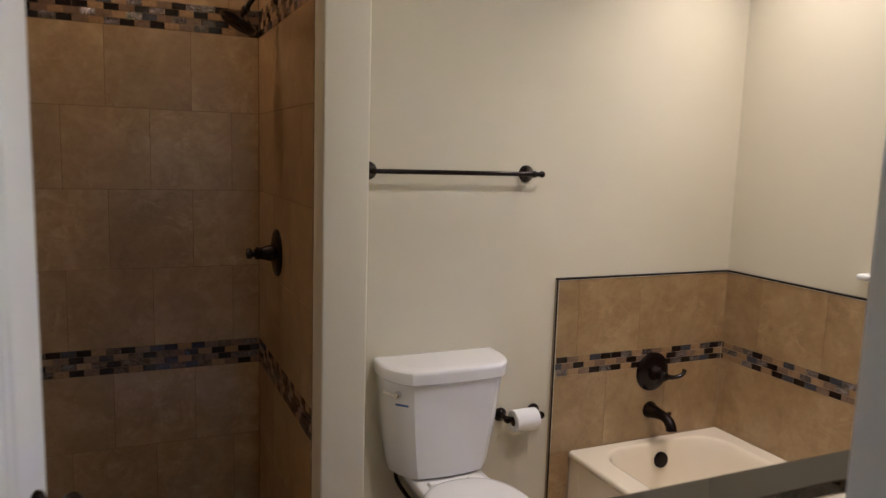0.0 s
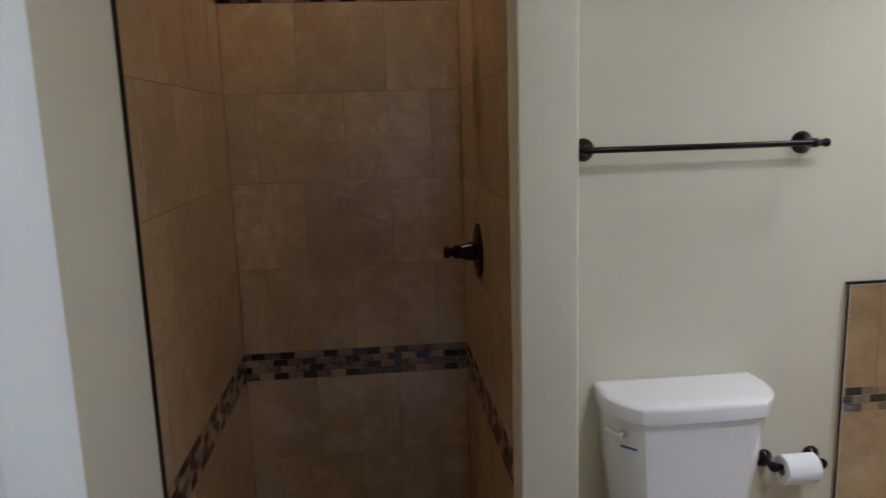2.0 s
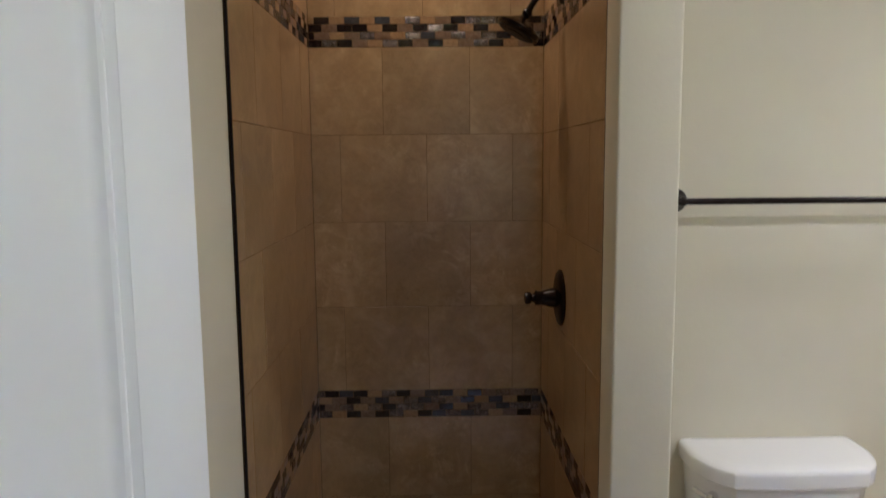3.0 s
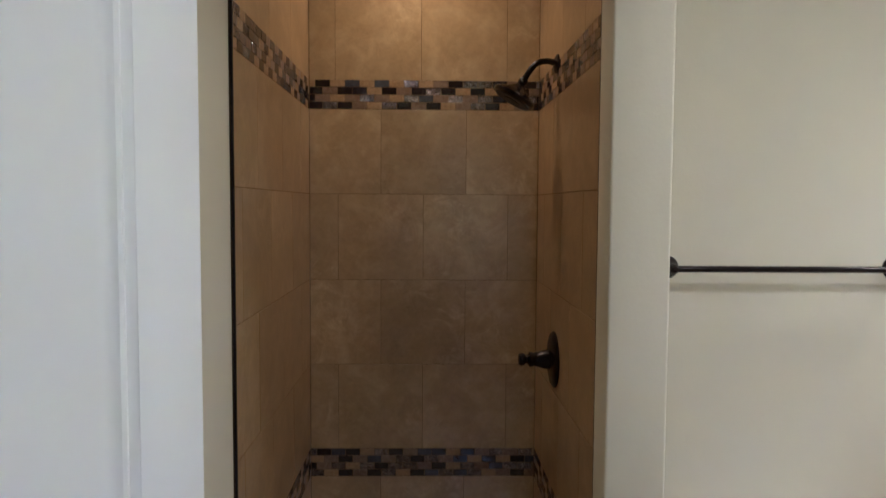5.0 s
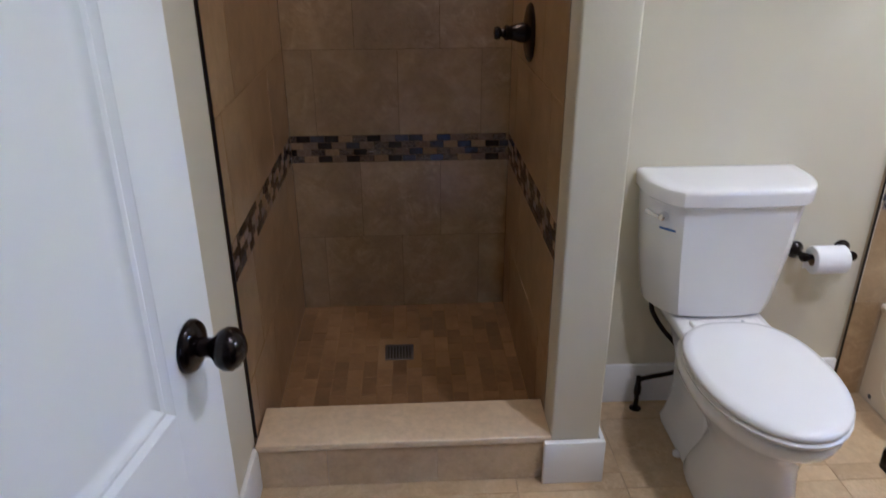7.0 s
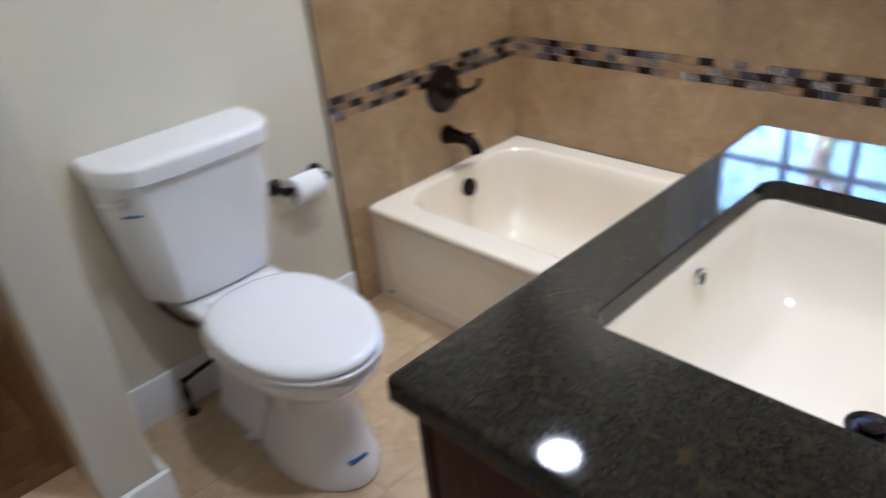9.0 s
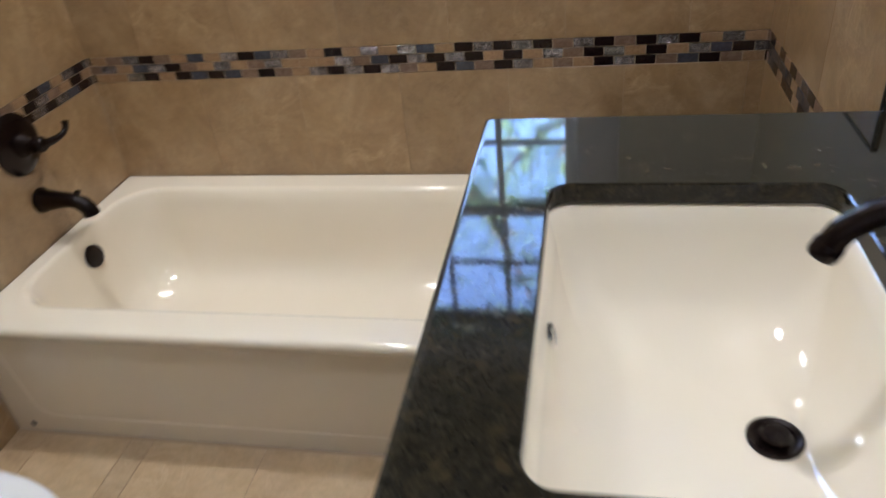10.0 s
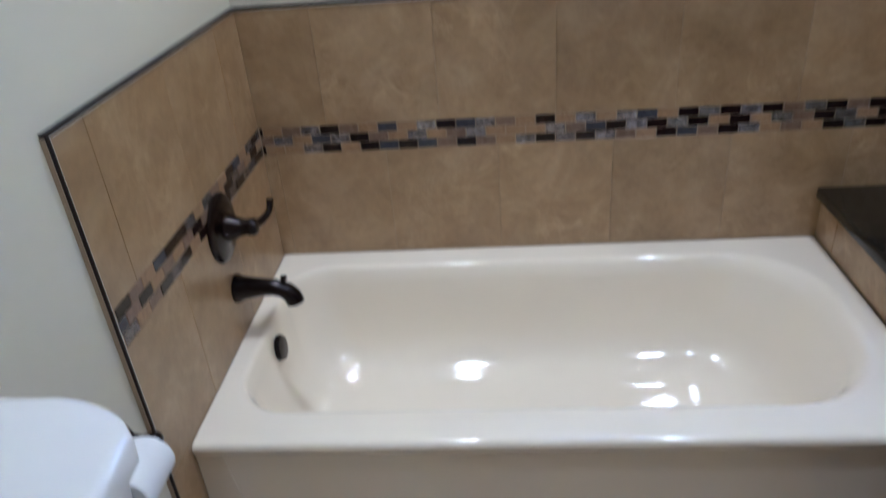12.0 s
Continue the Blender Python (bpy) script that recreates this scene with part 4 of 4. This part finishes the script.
def vanity():
    root = thing("vanity_cabinet", (1.12, 0.82, 0), "dark cherry vanity cabinet with panelled doors", "vanity cabinet")
    x0, x1, y0, y1, z1 = 0.732, 1.524, YD + 0.016, 1.074, CZ0 - 0.0005
    t = 0.018
    bm = box(x0, x0 + t, y0, y1, 0.0, z1, bev=0.0015)
    box(x1 - t, x1, y0, y1, 0.0, z1, bev=0.0015, bm=bm)
    box(x0 + t, x1 - t, y0, y0 + 0.006, 0.10, z1, bm=bm)
    box(x0 + t, x1 - t, y0 + 0.006, y1, 0.10, 0.118, bm=bm)
    box(x0 + t, x1 - t, y1 - 0.075, y1 - 0.060, 0.0, 0.10, bm=bm)
    part("carcass", bm, M_CHERRY, root)
    for xa, xb in ((x0 - 0.008, x0), (x1, x1 + 0.008)):
        part("end_panel", box(xa, xb, y0, y1 - 0.0005, 0.0, z1, bev=0.0015), M_CHERRY, root)
    fy0, fy1 = y1, y1 + 0.018
    bm = box(x0 - 0.009, x0 + 0.036, fy0, fy1, 0, z1, bev=0.002)
    box(x1 - 0.036, x1 + 0.009, fy0, fy1, 0, z1, bev=0.002, bm=bm)
    box(x0 + 0.036, x1 - 0.036, fy0, fy1, z1 - 0.035, z1, bev=0.002, bm=bm)
    box(x0 + 0.036, x1 - 0.036, fy0, fy1, 0.270, 0.300, bev=0.002, bm=bm)
    part("face_frame", bm, M_CHERRY, root)
    xm = (x0 + x1) / 2

    def panel_front(name, a, b, c, d, knob_x, knob_z):
        f0, f1, rail = fy1 - 0.016, fy1 + 0.003, 0.055
        bm = box(a, a + rail, f0, f1, c, d, bev=0.0025)
        box(b - rail, b, f0, f1, c, d, bev=0.0025, bm=bm)
        box(a + rail, b - rail, f0, f1, c, c + rail * 0.9, bev=0.0025, bm=bm)
        box(a + rail, b - rail, f0, f1, d - rail * 0.9, d, bev=0.0025, bm=bm)
        rings = []
        for inset, dep in ((0.0, -0.008), (0.006, -0.008), (0.022, -0.002), (0.03, -0.002)):
            rings.append([Vector((p, f1 + dep, q)) for p, q in ((a + rail + inset, c + rail * 0.9 + inset), (b - rail - inset, c + rail * 0.9 + inset), (b - rail - inset, d - rail * 0.9 - inset), (a + rail + inset, d - rail * 0.9 - inset))])
        loft(rings, False, True, bm=bm)
        p = part(name, bm, M_CHERRY, root, sharp=15)
        part("knob", lathe([(0.008, 0), (0.006, 0.006), (0.0055, 0.014), (0.013, 0.020), (0.0145, 0.026), (0.011, 0.031), (0.001, 0.0325)], (knob_x, f1, knob_z), (0, 1, 0), 20), M_BRONZE, p, "dark bronze knob")

    panel_front("cabinet_door", x0 + 0.038, xm - 0.002, 0.302, z1 - 0.037, xm - 0.030, 0.62)
    panel_front("cabinet_door", xm + 0.002, x1 - 0.038, 0.302, z1 - 0.037, xm + 0.030, 0.62)
    # moulded drawer base that stands a little forward
    f = fy1 + 0.0005
    prof = [(fy0, 0.075), (f + 0.026, 0.075), (f + 0.030, 0.083), (f + 0.030, 0.092), (f + 0.022, 0.102), (f + 0.022, 0.222), (f + 0.028, 0.232), (f + 0.030, 0.242), (f + 0.024, 0.252), (f + 0.014, 0.258), (f, 0.268), (fy0, 0.268)]
    part("base_drawer", prism(prof, "x", x0 + 0.0365, x1 - 0.0365), M_CHERRY, root, sharp=15)


vanity()

# ---- ledge at the end of the tub ----
LY1, LZ = 0.9245, 0.498
LX0 = 1.690
bm = box(LX0 + 0.010, XT, YD, LY1 - 0.010, 0, 0.4665)
structure("tub_ledge_base", bm, M_GROUT, "tiled ledge base at the end of the bathtub", "ledge")
ledge = bpy.data.objects["tub_ledge_base"]
bm = box(LX0 - 0.014, XT - 0.010, YD + 0.010, LY1 + 0.016, LZ - 0.030, LZ, bev=0.004, seg=3)
tagged(part("ledge_slab", bm, M_GRANITE), "polished dark granite slab on the tub ledge", "ledge slab")

# ---- tiled surfaces ----
TT = 0.0085


def tile_panel(name, place, label):
    return thing(name, place, label, "wall tiles", "structure")


# lower wall tiles round the tub; u runs along the wall, v up
Z_B0, Z_B1, Z_TOP = 0.664, 0.7415, 1.0515
bm = box(XT - 0.0078, XT, YD, YT, 0, Z_TOP)
tub_panel = structure("wall_tiles_tub_side", bm, M_GROUT, "beige stone-look tiles above the bathtub", "wall tiles")
fm = frame_of((XT - 0.004, YT, 0), (0, -1, 0), (0, 0, 1))
L = YT - YD - 0.004
lay("tile", tub_panel, fm, courses(0.009, L, [(0.351, Z_B0, YT - 2.099), (Z_B1, Z_TOP, YT - 1.946)]), M_TILE, 0.0055, 0.0013)
bm = box(1.583, XT - 0.0078, YT - 0.0078, YT, 0, Z_TOP)
end_panel = structure("wall_tiles_tub_end", bm, M_GROUT, "beige stone-look tiles at the faucet end of the bathtub", "wall tiles")
fe = frame_of((0, YT - 0.004, 0), (1, 0, 0), (0, 0, 1))
spans = courses(1.592, XT - 0.0095, [(0.351, Z_B0, 1.845), (Z_B1, Z_TOP, 1.995)])
spans += [(1.592, 1.678, 0.001, 0.351)]
lay("tile", end_panel, fe, spans, M_TILE, 0.0055, 0.0013)
bm = box(1.70, XT - 0.0078, YD, YD + 0.0078, 0.4985, Z_TOP)
far_panel = structure("wall_tiles_ledge", bm, M_GROUT, "beige stone-look tiles above the granite ledge", "wall tiles")
ff = frame_of((XT, YD + 0.004, 0), (-1, 0, 0), (0, 0, 1))
lay("tile", far_panel, ff, courses(0.0095, XT - 1.708, [(0.500, Z_B0, 0.31), (Z_B1, Z_TOP, 0.155)]), M_TILE, 0.0055, 0.0013)
fl = frame_of((XT, LY1 - 0.010, 0), (-1, 0, 0), (0, 0, 1))
lay("tile", ledge, fl, courses(0.0095, XT - LX0, [(0.350, 0.4665, 0.12)]), M_TILE, 0.0075)
fl2 = frame_of((LX0 + 0.010, LY1, 0), (0, -1, 0), (0, 0, 1))
lay("tile", ledge, fl2, courses(0.0, LY1 - YD - 0.004, [(0.001, 0.16, 0.2), (0.16, 0.4665, 0.1)]), M_TILE, 0.0075)

# three-row mosaic band
band = thing("mosaic_band", (XT, YT, Z_B0), "brown, tan and silver glass mosaic band above the bathtub", "mosaic band", "structure")
lay("mosaic_tile", band, fm, mosaic(0.0105, L, Z_B0, 3, 0.02), None, 0.0058, 0.0022)
lay("mosaic_tile", band, fe, mosaic(1.592, XT - 0.0105, Z_B0, 3, 1.60), None, 0.0058, 0.0022)
lay("mosaic_tile", band, ff, mosaic(0.0105, XT - 1.708, Z_B0, 3, 0.03), None, 0.0058, 0.0022)

# dark pencil edge along the top and the free ends
bm = box(XT - 0.013, XT, YD + 0.012, YT - 0.013, Z_TOP, Z_TOP + 0.0075, bev=0.002)
box(1.583, XT, YT - 0.013, YT, Z_TOP, Z_TOP + 0.0075, bev=0.002, bm=bm)
box(1.585, 1.5915, YT - 0.0125, YT, 0.0, Z_TOP, bev=0.002, bm=bm)
box(1.700, XT, YD, YD + 0.012, Z_TOP, Z_TOP + 0.0075, bev=0.002, bm=bm)
box(1.700, 1.7075, YD, YD + 0.0115, 0.4985, Z_TOP, bev=0.002, bm=bm)
structure("trim", bm, M_PENCIL, "dark bronze pencil edge round the tub tiles", "tile trim")

bm = box(XT - 0.0112, XT, YD + 0.012, YT - 0.0112, Z_TOP - 0.0022, Z_TOP - 0.0002)
box(1.5922, XT, YT - 0.0112, YT, Z_TOP - 0.0022, Z_TOP - 0.0002, bm=bm)
box(1.5917, 1.5934, YT - 0.0110, YT, 0.352, Z_TOP - 0.0024, bm=bm)
structure("trim", bm, M_CAULK, "thin pale caulk line under the pencil edge", "tile trim")

# shower walls
SR = [(0.0, 0.317, 0.161), (0.317, 0.6235, 0.314), (0.7275, 1.040, 0.161), (1.040, 1.3485, 0.314), (1.3485, 1.657, 0.161), (1.657, 1.957, 0.314), (2.0590, 2.366, 0.152), (2.366, 2.6735, 0.306), (2.6735, CEIL - 0.001, 0.152)]
B1, B2 = 0.6235, 1.957
bm = box(XL, 0.582, YB - 0.0075, YB, 0, CEIL)
sh_back = structure("wall_tiles_shower_back", bm, M_GROUTDARK, "beige stone-look tiles on the back shower wall", "wall tiles")
fb = frame_of((0, YB - 0.003, 0), (1, 0, 0), (0, 0, 1))
lay("tile", sh_back, fb, courses(-0.245, 0.5725, SR), M_TILE, 0.006, 0.0019)
TL0, TR0 = 2.125, 2.205
bm = box(XL, XL + 0.0045, TL0, YB - 0.0075, 0, CEIL)
sh_left = structure("wall_tiles_shower_left", bm, M_GROUTDARK, "beige stone-look tiles on the shower side wall", "wall tiles")
fsl = frame_of((XL + 0.003, 0, 0), (0, 1, 0), (0, 0, 1))
lay("tile", sh_left, fsl, courses(TL0 + 0.008, YB - 0.009, [(a, b, j + 2.35) for a, b, j in SR]), M_TILE, 0.003, 0.0019)
bm = box(0.5745, 0.582, TR0, YB - 0.0075, 0, CEIL)
sh_right = structure("wall_tiles_shower_right", bm, M_GROUTDARK, "beige stone-look tiles on the valve shower wall", "wall tiles")
fsr = frame_of((0.579, YB, 0), (0, -1, 0), (0, 0, 1))
lay("tile", sh_right, fsr, courses(0.0095, YB - TR0 - 0.008, [(a, b, j) for a, b, j in SR]), M_TILE, 0.006, 0.0019)
for z0, words in ((B1, "lower"), (B2, "upper")):
    band = thing("mosaic_band", (0.16, YB, z0), words + " brown, tan and silver glass mosaic band round the shower", "mosaic band", "structure", "shower mosaic bands")
    lay("mosaic_tile", band, fb, mosaic(-0.245, 0.5725, z0 + 0.0005, 4, 0.012), None, 0.0064, 0.0022)
    lay("mosaic_tile", band, fsl, mosaic(TL0 + 0.008, YB - 0.010, z0 + 0.0005, 4, 0.02), None, 0.0034, 0.0022)
    lay("mosaic_tile", band, fsr, mosaic(0.010, YB - TR0 - 0.008, z0 + 0.0005, 4, 0.03), None, 0.0064, 0.0022)
bm = box(XL, XL + 0.009, TL0, TL0 + 0.007, 0.152, CEIL, bev=0.0015)
box(0.5705, 0.582, TR0, TR0 + 0.007, 0.152, CEIL, bev=0.0015, bm=bm)
structure("trim", bm, M_PENCIL, "dark bronze edge strips at the shower opening", "tile trim")

# shower floor, drain and curb
bm = box(XL, 0.582, 2.235, YB, -0.06, 0.0028)
pan = structure("floor_shower", bm, M_PANGROUT, "brown brick-mosaic shower floor", "floor")
fp = frame_of((0, 0, 0.0005), (1, 0, 0), (0, 1, 0))
bricks = []
k = 0
x = -0.242
while x < 0.570:
    y0 = 2.257 - (0.0515 if k % 2 else 0)
    while y0 < YB - 0.010:
        a, b, c, d = x, min(x + 0.0515, 0.571), max(y0, 2.257), min(y0 + 0.103, YB - 0.010)
        if not (b > 0.088 and a < 0.196 and d > 2.722 and c < 2.830):
            bricks.append((a, b, c, d))
        y0 += 0.103
    x += 0.0515
    k += 1
lay("floor_tile", pan, fp, bricks, M_PAN, 0.004, 0.0026)
dr = thing("shower_drain", (0.142, 2.776, 0.0), "square metal grate in the shower floor", "shower drain")
bm = box(0.090, 0.194, 2.724, 2.735, 0.0006, 0.0050, bev=0.001)
box(0.090, 0.194, 2.817, 2.828, 0.0006, 0.0050, bev=0.001, bm=bm)
box(0.090, 0.101, 2.735, 2.817, 0.0006, 0.0050, bev=0.001, bm=bm)
box(0.183, 0.194, 2.735, 2.817, 0.0006, 0.0050, bev=0.001, bm=bm)
part("drain_frame", bm, M_STEEL, dr)
part("drain_sump", box(0.101, 0.183, 2.735, 2.817, 0.0006, 0.0031), M_RUBBER, dr)
for i in range(7):
    xx = 0.1085 + i * 0.0112
    part("grate_bar", box(xx - 0.0034, xx + 0.0034, 2.735, 2.817, 0.0032, 0.0048, bev=0.0006), M_STEEL, dr)

bm = box(XL, 0.574, 2.104, 2.245, 0, 0.130)
curb = structure("shower_curb", bm, M_GROUT, "tiled curb at the shower opening", "curb")
fc = frame_of((0, 2.104, 0), (1, 0, 0), (0, 0, 1))
lay("tile", curb, fc, courses(XL + 0.001, 0.560, [(0.0, 0.1295, -0.052)]), M_FLOORTILE, 0.008)
fc2 = frame_of((0, 2.245, 0), (-1, 0, 0), (0, 0, 1))
lay("tile", curb, fc2, courses(-0.57, 0.245, [(0.005, 0.1295, -0.1)]), M_TILE, 0.008)
bm = box(XL + 0.0095, 0.5700, 2.088, 2.263, 0.1302, 0.152, bev=0.004, seg=3)
tagged(part("curb_sill", bm, M_SILL), "cream marble sill on the shower curb", "sill")

# floor tiles
bm = box(XL, XT, YD - 0.06, 2.104, -0.06, -0.0022)
box(0.705, XT, 2.104, YT, -0.06, -0.0022, bm=bm)
floor = structure("floor", bm, M_GROUTLIGHT, "beige stone-look tiles on the bathroom floor", "floor")
fo = frame_of((0, 0, -0.0085), (1, 0, 0), (0, 1, 0))
spans = []
ys = [YD - 0.06] + [2.040 - 0.3065 * k for k in range(5, -1, -1)] + [2.104]
xs = [XL] + [1.395 + 0.3065 * k for k in range(-5, 1)] + [1.679]
for a, b in zip(xs, xs[1:]):
    for c, d in zip(ys, ys[1:]):
        spans.append((a, b, c, d))
for a, b in ((0.707, 0.782), (0.782, 1.0885), (1.0885, 1.395), (1.395, 1.679)):
    spans.append((a, b, 2.104, 2.3465))
    spans.append((a, b, 2.3465, YT))
lay("floor_tile", floor, fo, spans, M_FLOORTILE, 0.0085, 0.0016)
